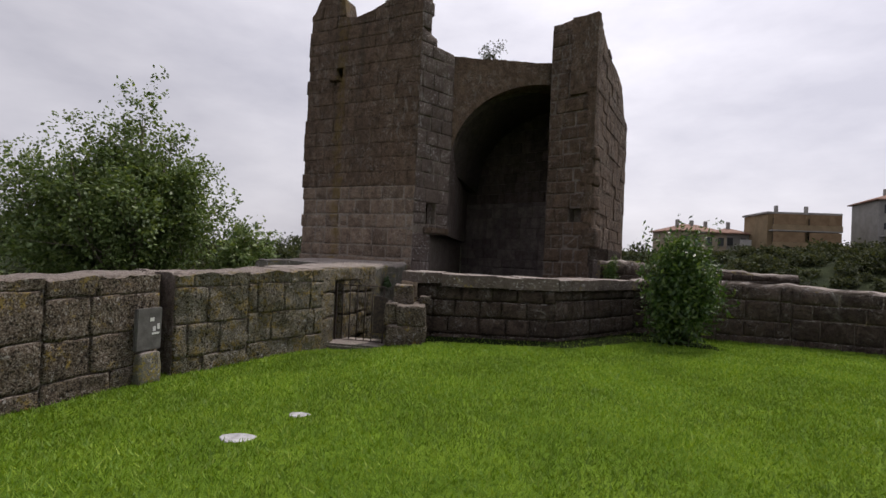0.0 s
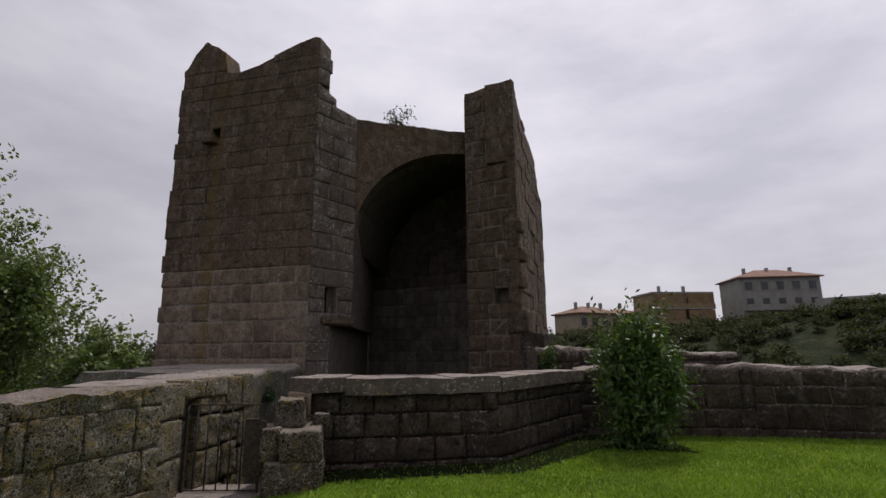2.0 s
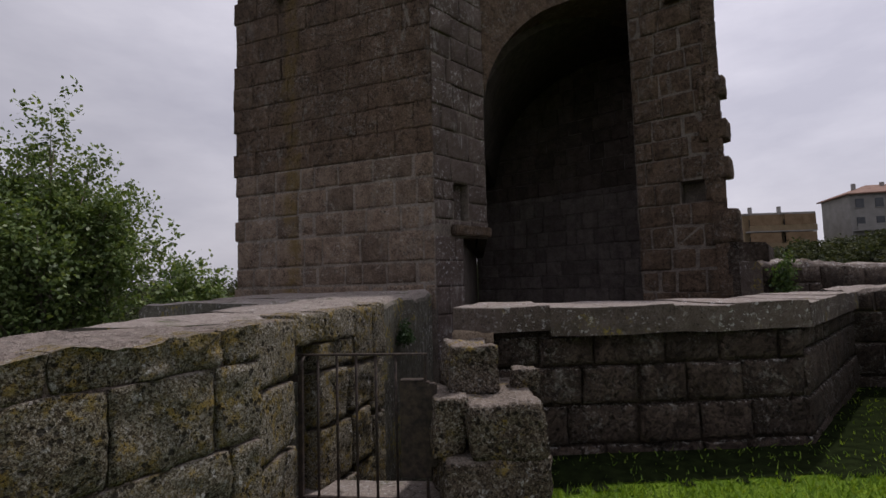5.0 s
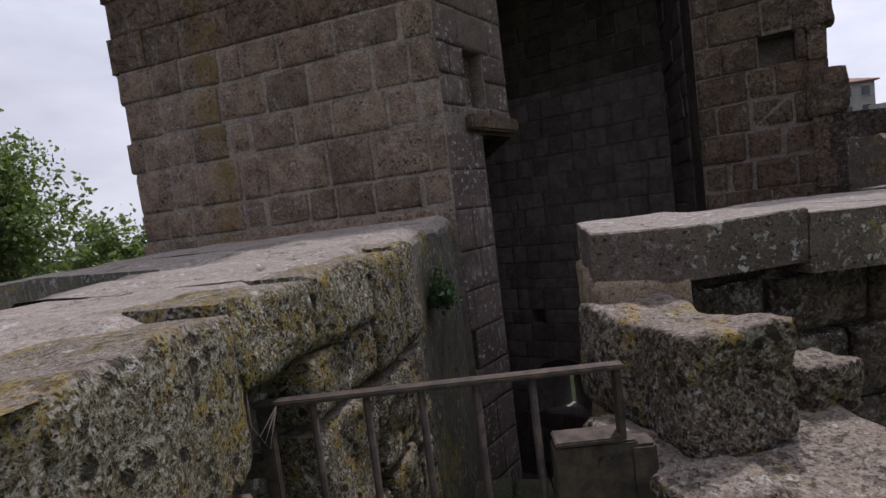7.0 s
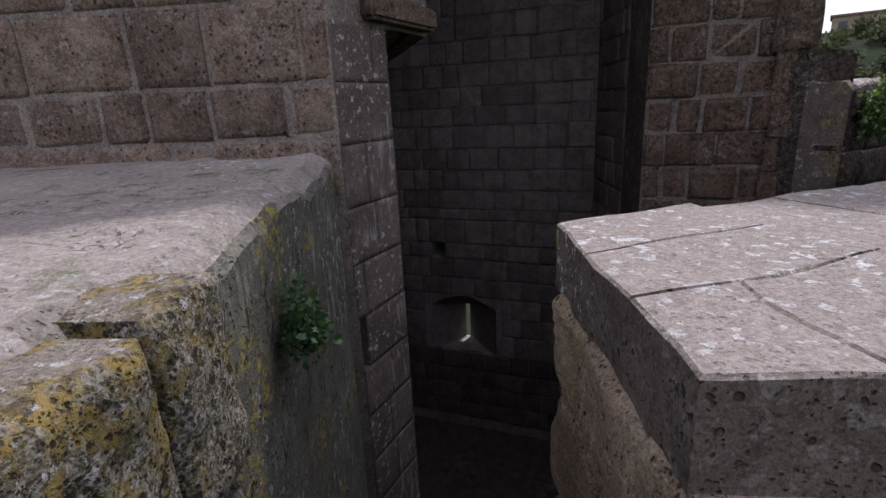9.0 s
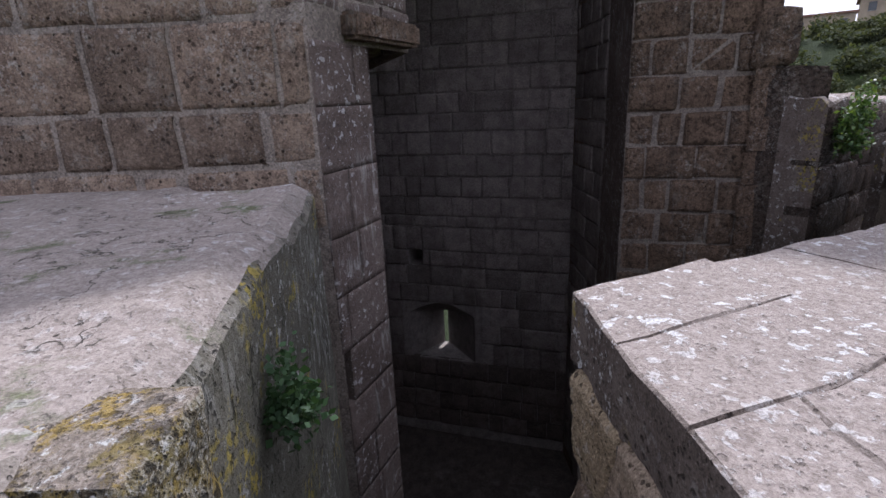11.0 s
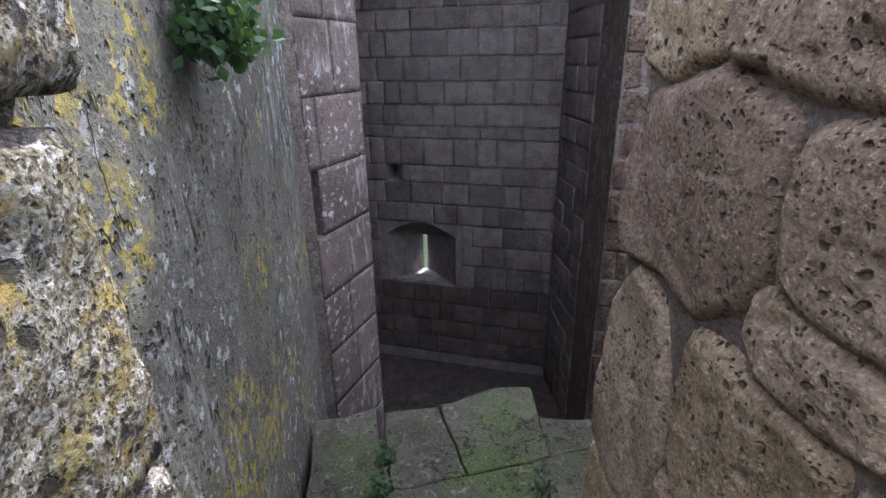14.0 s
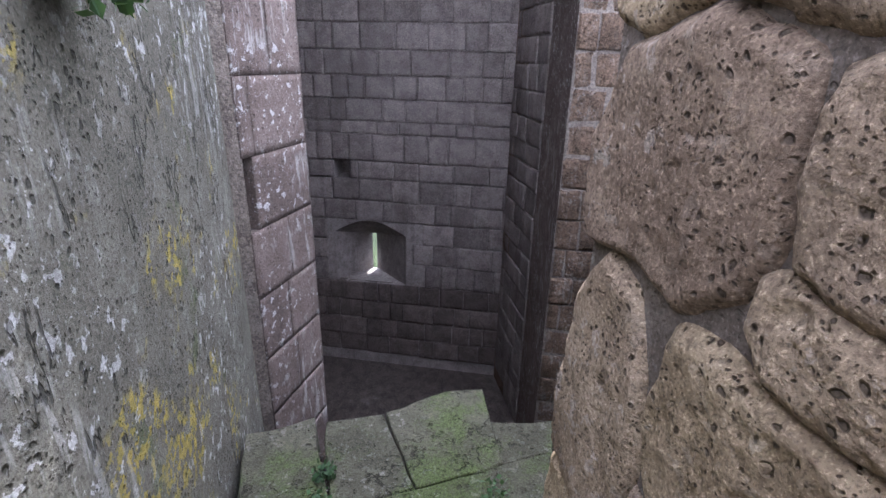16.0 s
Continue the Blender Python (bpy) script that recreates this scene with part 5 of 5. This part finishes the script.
# right-hand parapet
RIGHT = [(3.70, 13.95), (5.2, 13.55), (6.4, 13.18), (8.05, 12.42), (10.5, 11.1), (14.0, 8.5)]
right_top = [1.21, 1.22, 1.21, 1.18, 1.15, 1.1]
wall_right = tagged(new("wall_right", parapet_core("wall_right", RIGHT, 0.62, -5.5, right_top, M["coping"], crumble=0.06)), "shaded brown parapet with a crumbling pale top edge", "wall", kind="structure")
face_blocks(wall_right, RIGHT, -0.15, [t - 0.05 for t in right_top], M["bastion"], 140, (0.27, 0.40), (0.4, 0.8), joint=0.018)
wall_behind = tagged(new("wall_behind", parapet_core("wall_behind", [(14.0, 8.5), (14.0, -6.5), (-6.5, -6.5), (-5.0, 1.0)], 0.6, -5.5, [1.1, 1.1, 1.1, 1.1], M["bastion"])), "plain stone parapet closing the lawn behind", "wall", kind="structure")

# stub beside the pier and the low wall behind the bastion
stub = tagged(new("wall_stub", prism("wall_stub", [(3.02, 15.09), (3.42, 14.75), (3.9, 15.3), (3.3, 15.7)], -4.2, [1.84, 1.80, 1.76, 1.82], M["bastion"], 0.03)), "broken stub of masonry against the tower pier", "wall", kind="structure")
LOW = [(3.25, 14.62), (4.2, 14.85), (5.4, 15.15), (8.0, 15.3)]
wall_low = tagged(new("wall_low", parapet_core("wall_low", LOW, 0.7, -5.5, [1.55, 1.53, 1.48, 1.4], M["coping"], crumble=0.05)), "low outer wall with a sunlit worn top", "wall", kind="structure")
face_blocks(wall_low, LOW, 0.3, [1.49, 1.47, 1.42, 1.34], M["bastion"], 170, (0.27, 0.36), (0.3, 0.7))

# stone steps beside the gate, against the bastion
steps = tagged(empty("stone_steps", (-0.6, 11.75, 0.0)), "rough lichen-spotted stone steps leaning on the bastion wall", "steps")


tilt = 0.06
for sz, at, sd, lump in (((0.31, 0.54, 0.30), (-0.755, 11.95, 0.845), 1, 0.06),
                         ((0.20, 0.50, 0.34), (-0.93, 11.76, 0.54), 2, 0.05), ((0.46, 0.74, 0.34), (-0.61, 11.78, 0.53), 3, 0.04),
                         ((0.62, 0.80, 0.42), (-0.68, 11.81, 0.18), 4, 0.05), ((0.72, 0.66, 0.4), (-0.64, 11.75, -0.2), 5, 0.05),
                         ((0.16, 0.14, 0.14), (-0.40, 11.86, 0.74), 6, 0.04)):
    ob = part("step_stone", boulder(sz, at, tilt, sd * 7.3, M["parapet_far"], lump, 11), steps)
    ob.matrix_parent_inverse = Matrix.Translation((0.6, -11.75, 0))

# ledge of the passage and its broken end over the shaft
ledge_line = tagged(empty("passage_ledge", (-0.9, 12.8, -0.6)), "mossy green stone slabs broken off above the dark shaft", "ledge")
for k, (poly, z) in enumerate((([(-1.62, 11.9), (-1.0, 11.9), (-0.85, 12.55), (-1.4, 12.7)], -0.28), ([(-1.40, 12.55), (-0.95, 12.4), (-0.75, 13.0), (-1.25, 13.2)], -0.42),
                               ([(-1.30, 13.17), (-0.62, 12.97), (-0.3, 12.9), (-0.15, 13.33), (-1.2, 13.52)], -0.56),
                               ([(-1.21, 13.523), (-0.925, 13.473), (-0.83, 13.90), (-1.08, 13.95)], -0.555), ([(-0.92, 13.473), (-0.655, 13.425), (-0.60, 13.80), (-0.80, 13.86)], -0.56),
                               ([(-0.65, 13.425), (-0.335, 13.367), (-0.16, 13.74), (-0.30, 13.80), (-0.59, 13.80)], -0.555), ([(-0.33, 13.367), (-0.145, 13.335), (-0.02, 13.44), (-0.24, 13.56)], -0.565))):
    ob = coping(ledge_line, poly, z - 0.25, z, M["ledge"], 60 + k, "floor_slab", 0.004)
    ob.matrix_parent_inverse = Matrix.Translation((0.9, -12.8, 0.6))
ob = part("ledge_core", prism("ledge_core", [(-1.85, 11.85), (-0.9, 11.9), (-0.35, 12.9), (-0.1, 13.35), (-0.35, 13.6), (-1.0, 13.85), (-1.3, 13.5)], PIT, -0.62, M["bastion"]), ledge_line)
ob.matrix_parent_inverse = Matrix.Translation((0.9, -12.8, 0.6))
sill = tagged(new("gate_threshold", box_mesh("gate_threshold", (1.0, 0.7, 0.22), M["passage"], (-1.45, 11.78, -0.07), 0.03, -0.15)), "pale stone threshold under the iron gate", "threshold")

# ---------------------------------------------------------------- iron gate
GATE_L, GATE_R = Vector((-1.87, 11.85)), Vector((-1.045, 11.70))
gate = tagged(empty("iron_gate", (GATE_L.x, GATE_L.y, 0.0)), "low closed gate of dark rusty iron bars with a lock plate", "gate")
gate_turn = math.atan2(GATE_R.y - GATE_L.y, GATE_R.x - GATE_L.x)
gate.rotation_euler = (0, 0, gate_turn)
gw = (GATE_R - GATE_L).length


def bar(name, size, at, bevel=0.003):
    return part(name, box_mesh(name, size, M["iron"], at, bevel), gate)


bar("top_rail", (gw + 0.02, 0.036, 0.012), (gw / 2, 0, 0.947))
bar("bottom_rail", (gw, 0.03, 0.012), (gw / 2, 0, 0.06))
bar("hinge_post", (0.03, 0.03, 0.93), (0.012, 0, 0.475))
bar("latch_post", (0.016, 0.03, 0.93), (gw - 0.008, 0, 0.475))
for k in range(1, 6):
    bm = bmesh.new()
    bmesh.ops.create_cone(bm, segments=8, radius1=0.009, radius2=0.009, depth=0.89, cap_ends=True, matrix=Matrix.Translation((k * 0.128, 0, 0.50)))
    part("bar", from_bm("bar", bm, M["iron"], True), gate)
plate = bar("lock_plate", (0.19, 0.05, 0.58), (gw - 0.075, 0, 0.49), 0.004)
bar("plate_lip", (0.15, 0.07, 0.012), (gw - 0.09, 0, 0.788))
bar("latch_box", (0.06, 0.06, 0.5), (gw + 0.03, 0, 0.52), 0.006)
bm = bmesh.new()
bmesh.ops.create_cone(bm, segments=12, radius1=0.012, radius2=0.012, depth=0.02, cap_ends=True, matrix=Matrix.Translation((gw - 0.06, -0.03, 0.74)) @ Matrix.Rotation(math.pi / 2, 4, "X"))
part("keyhole", from_bm("keyhole", bm, M["iron"]), plate)
for z in (0.25, 0.80):
    bar("hinge", (0.07, 0.05, 0.04), (-0.03, 0, z))

# the old hinge socket in the wall and its loose binding wire
socket = bar("hinge_socket", (0.07, 0.06, 0.10), (-0.01, -0.05, 1.05), 0.012)
for k in range(3):
    pts = [Vector((0.01 * k, -0.085, 1.05)), Vector((0.015 + 0.012 * k, -0.11 - 0.01 * k, 0.99 - 0.02 * k)), Vector((0.03 + 0.01 * k, -0.08, 0.90 - 0.015 * k)), Vector((0.05, -0.02, 0.945))]
    v, f = tube(pts, [0.0022] * 4, 5)
    part("wire", mesh_of("wire", v, f, M["iron"], True), gate)

# ---------------------------------------------------------------- things on the lawn and on the walls
for k, (x, y, a, b) in enumerate(((-1.43, 7.28, 0.13, 0.09), (-1.16, 7.81, 0.09, 0.06))):
    ring = [(x + a * math.cos(t) * (1 + 0.15 * math.sin(3 * t + k)), y + b * math.sin(t)) for t in [2 * math.pi * i / 14 for i in range(14)]]
    z = turf(x, y)
    tagged(new("flat_stone", prism("flat_stone", ring, z - 0.05, z + 0.006, M["slab"], 0.004)), "pale flat stone slab sunk into the grass", "stone slab", "slabs in the lawn")


def plaque():
    """A peeling panel fixed to the parapet, with the remains of white paint."""
    a, b = Vector((-3.235, 8.80)), Vector((-3.15, 9.08))
    u = (b - a).normalized()
    n = Vector((u.y, -u.x))
    ob = empty("wall_panel", (a.x, a.y, 0.3))
    tagged(ob, "small peeling grey panel with scraps of white paint on the parapet", "panel")
    mid = (a + b) / 2 + n * 0.055
    turn = math.atan2(u.y, u.x)
    p = part("panel", box_mesh("panel", (0.30, 0.05, 0.44), M["dark_fill"], (mid.x, mid.y, 0.58), 0.008, turn), ob)
    p.matrix_parent_inverse = Matrix.Translation((-a.x, -a.y, -0.3))
    for k, (s, z, w, h) in enumerate(((0.17, 0.68, 0.05, 0.04), (0.20, 0.58, 0.035, 0.05), (0.25, 0.60, 0.03, 0.06), (0.22, 0.53, 0.09, 0.02))):
        q = a + u * s + n * 0.082
        c = part("paint_scrap", box_mesh("paint_scrap", (w, 0.004, h), M["white_patch"], (q.x, q.y, z), 0.001, turn), p)
    q = a + u * 0.16 + n * 0.05
    c = part("stone_foot", boulder((0.26, 0.10, 0.36), (q.x, q.y, 0.16), turn, 3.3, M["passage"], 0.02, 4), ob)
    c.matrix_parent_inverse = Matrix.Translation((-a.x, -a.y, -0.3))


plaque()


# ---------------------------------------------------------------- plants
def limb_tree(name, base, height, crown, label, mat, seed, leaf=0.3, count=9000, limbs=9, ratio=0.32, trunk=0.2, lean=0.0, category="tree", lobes=None, spread=0.42, stems=1, droop=0.2):
    """Trunk or stems, limbs that fork, and a crown of single leaves gathered round the twigs."""
    rng = np.random.default_rng(seed)
    root = empty(name, base)
    tagged(root, label, category)
    b = Vector(base)
    tv, tf, tips = [], [], []

    def add(pts, rad):
        v, f = tube(pts, rad, 6)
        k = len(tv)
        tv.extend([tuple(Vector(q) - b) for q in v])
        tf.extend([tuple(i + k for i in q) for q in f])
    cx, cy, cz, rx, ry, rz = crown                      # crown centre relative to base, and radii
    centre = b + Vector((cx, cy, cz))
    ends = []
    for _ in range(limbs):
        d = rng.normal(0, 1, 3)
        d /= np.linalg.norm(d)
        r = rng.uniform(0.35, 0.9)
        ends.append(centre + Vector((d[0] * rx * r, d[1] * ry * r, d[2] * rz * r)))
    for i, e in enumerate(ends):
        st = b + Vector((rng.normal(0, 0.3) * (stems > 1) * rx * 0.3, rng.normal(0, 0.3) * (stems > 1) * ry * 0.3, 0))
        fork = b.lerp(centre, rng.uniform(0.15, 0.5)) if stems == 1 else st.lerp(e, 0.4) + Vector((0, 0, 0.1 * height))
        mid = fork.lerp(e, 0.5) + Vector(tuple(rng.normal(0, 0.05 * rx, 3)))
        add([st, fork, mid, e], [trunk, trunk * 0.6, trunk * 0.3, trunk * 0.08])
        for _ in range(5):
            d = rng.normal(0, 1, 3)
            d[2] += 0.5
            t = mid.lerp(e, rng.uniform(0, 1)) + Vector((d[0] * rx, d[1] * ry, d[2] * rz)) * 0.2
            add([mid.lerp(e, rng.uniform(0, 0.7)), t], [trunk * 0.18, trunk * 0.03])
            tips.append(t)
        tips.append(e)
    part("trunk", mesh_of("trunk", tv, tf, M["bark"], True), root)
    tips = np.array([tuple(t - b) for t in tips])
    # twigs: leaves sit in small sprays round points near the tips
    sprays = tips[rng.integers(0, len(tips), count // 12)] + rng.normal(0, 1, (count // 12, 3)) * np.array([rx, ry, rz]) * spread * 0.42
    c = np.repeat(sprays, 12, axis=0)
    keep = c[:, 2] > 0.02 * height
    q = leaves(c[keep], leaf * 0.85, leaf, ratio, rng, droop)
    part("crown", quads_of("crown", q, mat), root)
    return root


limb_tree("leafy_tree", (-21.0, 34.0, rise(-21.0, 34)), 16, (0, 0, 10.4, 7.2, 5.0, 6.3), "tall leafy green broadleaf tree standing below the parapet", M["tree_leaf"], 3, leaf=0.25, count=84000, limbs=64, spread=0.24, trunk=0.24, ratio=0.30)
limb_tree("leafy_tree", (-33.5, 33.0, rise(-33.5, 33)), 15, (0, 0, 9.4, 5.0, 4.0, 5.8), "leafy green broadleaf tree standing below the parapet", M["tree_leaf"], 4, leaf=0.25, count=45000, limbs=38, spread=0.24, trunk=0.22, ratio=0.30)
limb_tree("leafy_tree", (-12.8, 34.5, rise(-12.8, 34.5)), 9, (0, 0, 6.4, 2.4, 2.4, 3.4), "small leafy tree with pale green foliage below the parapet", M["tree_leaf"], 5, leaf=0.24, count=21000, limbs=24, spread=0.25, trunk=0.16, ratio=0.30)
limb_tree("garden_shrub", (4.12, 12.65, 0.02), 2.3, (0, 0, 1.10, 0.58, 0.55, 0.98), "dense dark green shrub with slender leaves against the parapet", M["bush_leaf"], 8, leaf=0.10, count=20000, limbs=46, trunk=0.014, ratio=0.17, category="shrub", stems=6, droop=0.5, spread=0.42)
limb_tree("wall_top_sapling", (0.66, 15.72, 6.18), 0.6, (0, 0, 0.30, 0.32, 0.2, 0.22), "thin sapling growing on top of the ruined arch", M["scrub_leaf"], 9, leaf=0.07, count=420, limbs=9, trunk=0.008, ratio=0.22, category="plant", stems=3)
limb_tree("wall_weed", (-1.26, 13.31, 0.84), 0.3, (0.03, 0, 0.06, 0.09, 0.09, 0.14), "small green leafy weed rooted in the passage wall", M["weed_leaf"], 10, leaf=0.026, count=800, limbs=12, trunk=0.003, ratio=0.42, category="plant", stems=3)
limb_tree("wall_weed", (3.44, 14.58, 1.10), 0.5, (0.0, -0.04, 0.16, 0.15, 0.10, 0.32), "green weed hanging beside the masonry stub", M["bush_leaf"], 12, leaf=0.04, count=1700, limbs=18, trunk=0.004, ratio=0.3, category="plant", stems=3)
for k, (x, y, z) in enumerate(((-0.45, 13.25, -0.555), (-0.95, 13.48, -0.545), (-0.90, 13.62, -0.545))):
    limb_tree("floor_weed", (x, y, z), 0.1, (0, 0, 0.02, 0.035, 0.035, 0.02), "tiny green weed in a joint of the ledge", M["weed_leaf"], 20 + k, leaf=0.02, count=90, limbs=5, trunk=0.0015, ratio=0.4, category="plant", stems=3)


def scrub():
    """The wooded slope, far off: clumps of leaves of many sizes."""
    rng = np.random.default_rng(31)
    spots = []
    while len(spots) < 520:
        a, r = rng.uniform(-1.35, 1.75), rng.uniform(26, 110)
        x, y = r * math.sin(a), 12 + r * math.cos(a)
        if -40 < x < -8 and 24 < y < 40:
            continue
        if 30 < x < 92 and y > 84:
            continue
        spots.append((x, y, rise(x, y), rng.uniform(1.0, 2.8) * (0.7 if a > 0.2 else 1.25)))
    for _ in range(620):
        x, y = rng.uniform(10, 86), rng.uniform(34, 86)
        if y < 84:
            spots.append((x, y, rise(x, y) - 0.3, rng.uniform(0.6, 1.4)))
    for x in np.linspace(-34, -6, 14):
        spots.append((x, 60 + 8 * math.sin(x), rise(x, 60), 3.6))
    cs, sz = [], []
    for x, y, z, s in spots:
        n = int(150 + 90 * s)
        d = rng.normal(0, 1, (n, 3))
        d /= np.linalg.norm(d, axis=1, keepdims=True)
        lump = 0.75 + 0.35 * np.sin(3 * d[:, :1] + x) * np.sin(4 * d[:, 1:2] + y)
        c = d * lump * s * np.array([1.25, 1.25, 0.85]) * rng.uniform(0.6, 1.0, (n, 1)) + np.array([x, y, z + 0.6 * s])
        cs.append(c), sz.append(np.full((n, 1), 0.19 * s ** 0.5))
    c, s = np.concatenate(cs), np.concatenate(sz)
    q = leaves(c, 0.12, 1.0, 0.42, rng, 0.0, 0.8)
    q = c[:, None, :] + (q - q[:, :1, :]) * s[:, None, :] * 1.6
    ob = new("hillside_scrub", quads_of("hillside_scrub", q, M["scrub_leaf"]))
    tagged(ob, "dull green scrub and small trees covering the far slope", "scrub", kind="stuff")


scrub()


# ---------------------------------------------------------------- houses on the far hill
def house(base, turn, width, deep, storeys, mat, label, roof="hip", balconies=0, windows=4, awnings=False, chimneys=2, storey=2.9):
    root = tagged(empty("house", base), label, "house", "houses on the hill")
    root.rotation_euler = (0, 0, turn)
    h = storeys * storey
    part("wall", box_mesh("wall", (width, deep, h + 4), mat, (width / 2, deep / 2, h / 2 - 2)), root)
    o = 0.5
    if roof == "hip":
        bm = bmesh.new()
        e = [bm.verts.new(p) for p in ((-o, -o, h), (width + o, -o, h), (width + o, deep + o, h), (-o, deep + o, h))]
        u = [bm.verts.new((p.co.x, p.co.y, h + 0.2)) for p in e]
        rh = 0.2 + deep * 0.2
        r0, r1 = bm.verts.new((deep / 2, deep / 2, h + rh)), bm.verts.new((max(width - deep / 2, deep / 2 + 0.1), deep / 2, h + rh))
        bm.faces.new(e[::-1])
        for i in range(4):
            bm.faces.new((e[i], e[(i + 1) % 4], u[(i + 1) % 4], u[i]))
        bm.faces.new((u[0], u[1], r1, r0)), bm.faces.new((u[1], u[2], r1)), bm.faces.new((u[2], u[3], r0, r1)), bm.faces.new((u[3], u[0], r0))
        r = part("roof", from_bm("roof", bm, M["roof_tile"]), root)
    else:
        r = part("roof", box_mesh("roof", (width + 0.6, deep + 0.6, 0.35), M["concrete"] if roof == "flat" else M["roof_tile"], (width / 2, deep / 2, h + 0.17), 0.05), root)
    for k in range(chimneys):
        part("chimney", box_mesh("chimney", (0.5, 0.5, 1.5), M["concrete"], (width * (k + 0.6) / (chimneys + 0.3), deep * 0.4, h + 1.0 + (0.5 if roof == "hip" else 0)), 0.04), r)
    for f in range(storeys):
        z = f * storey + 1.5
        for k in range(windows):
            x = width * (k + 0.5) / windows
            w = part("window", box_mesh("window", (1.1, 0.16, 1.4), M["window_dark"], (x, -0.02, z), 0.02), root)
            part("frame", box_mesh("frame", (1.3, 0.1, 0.1), M["concrete"], (x, -0.08, z - 0.76), 0.01), w)
        if f < balconies or awnings and f >= storeys - 2:
            b = part("balcony", box_mesh("balcony", (width * 0.96, 1.3, 0.22), M["concrete"], (width / 2, -0.65, f * storey + 0.1), 0.02), root)
            part("railing", box_mesh("railing", (width * 0.96, 0.08, 0.9), M["plaster_white"] if not awnings else mat, (width / 2, -1.26, f * storey + 0.62), 0.01), b)
            if awnings:
                for k in range(2):
                    part("awning", box_mesh("awning", (width * 0.44, 0.1, 1.7), M["awning"], (width * (0.25 + 0.5 * k), -1.2, f * storey + 1.95), 0.02), b)
    return root


house((38.0, 88.0, 4.6), 0.25, 9.5, 7, 1, M["plaster_cream"], "low cream house with a terracotta hip roof and chimneys", windows=4, chimneys=3)
house((47.5, 92.0, 4.8), 0.2, 5.5, 5, 1, M["plaster_white"], "small white house with a terracotta roof", windows=2, chimneys=1)
house((52.0, 87.0, 2.3), -0.1, 11.0, 8, 3, M["plaster_ochre"], "ochre apartment house with brown balcony awnings", "flat", windows=4, awnings=True, chimneys=2)
house((66.4, 82.6, 1.8), -0.3, 13.0, 9, 4, M["plaster_white"], "white apartment house with long balconies and a red roof", "hip", balconies=3, windows=5, chimneys=3)
house((84.7, 69.4, 8.8), -0.99, 8.4, 6, 1, M["plaster_cream"], "long low building with a tiled roof", "tile", windows=3, chimneys=0)
house((102.6, 69.4, 9.4), -1.05, 17.0, 10, 2, M["plaster_cream"], "pale house with a terracotta hip roof and white porch posts", windows=5, balconies=1, chimneys=1, storey=3.0)
pillar = tagged(new("gate_pillar", box_mesh("gate_pillar", (1.2, 1.2, 3.4), M["concrete"], (46.8, 84.0, 4.6), 0.05)), "square concrete pillar on the hillside", "pillar")
wall_hill = tagged(new("retaining_wall", box_mesh("retaining_wall", (34, 0.5, 1.6), M["concrete"], (84, 62.0, 8.4), 0.03, -0.95)), "long grey retaining wall on the hill", "wall", kind="structure")
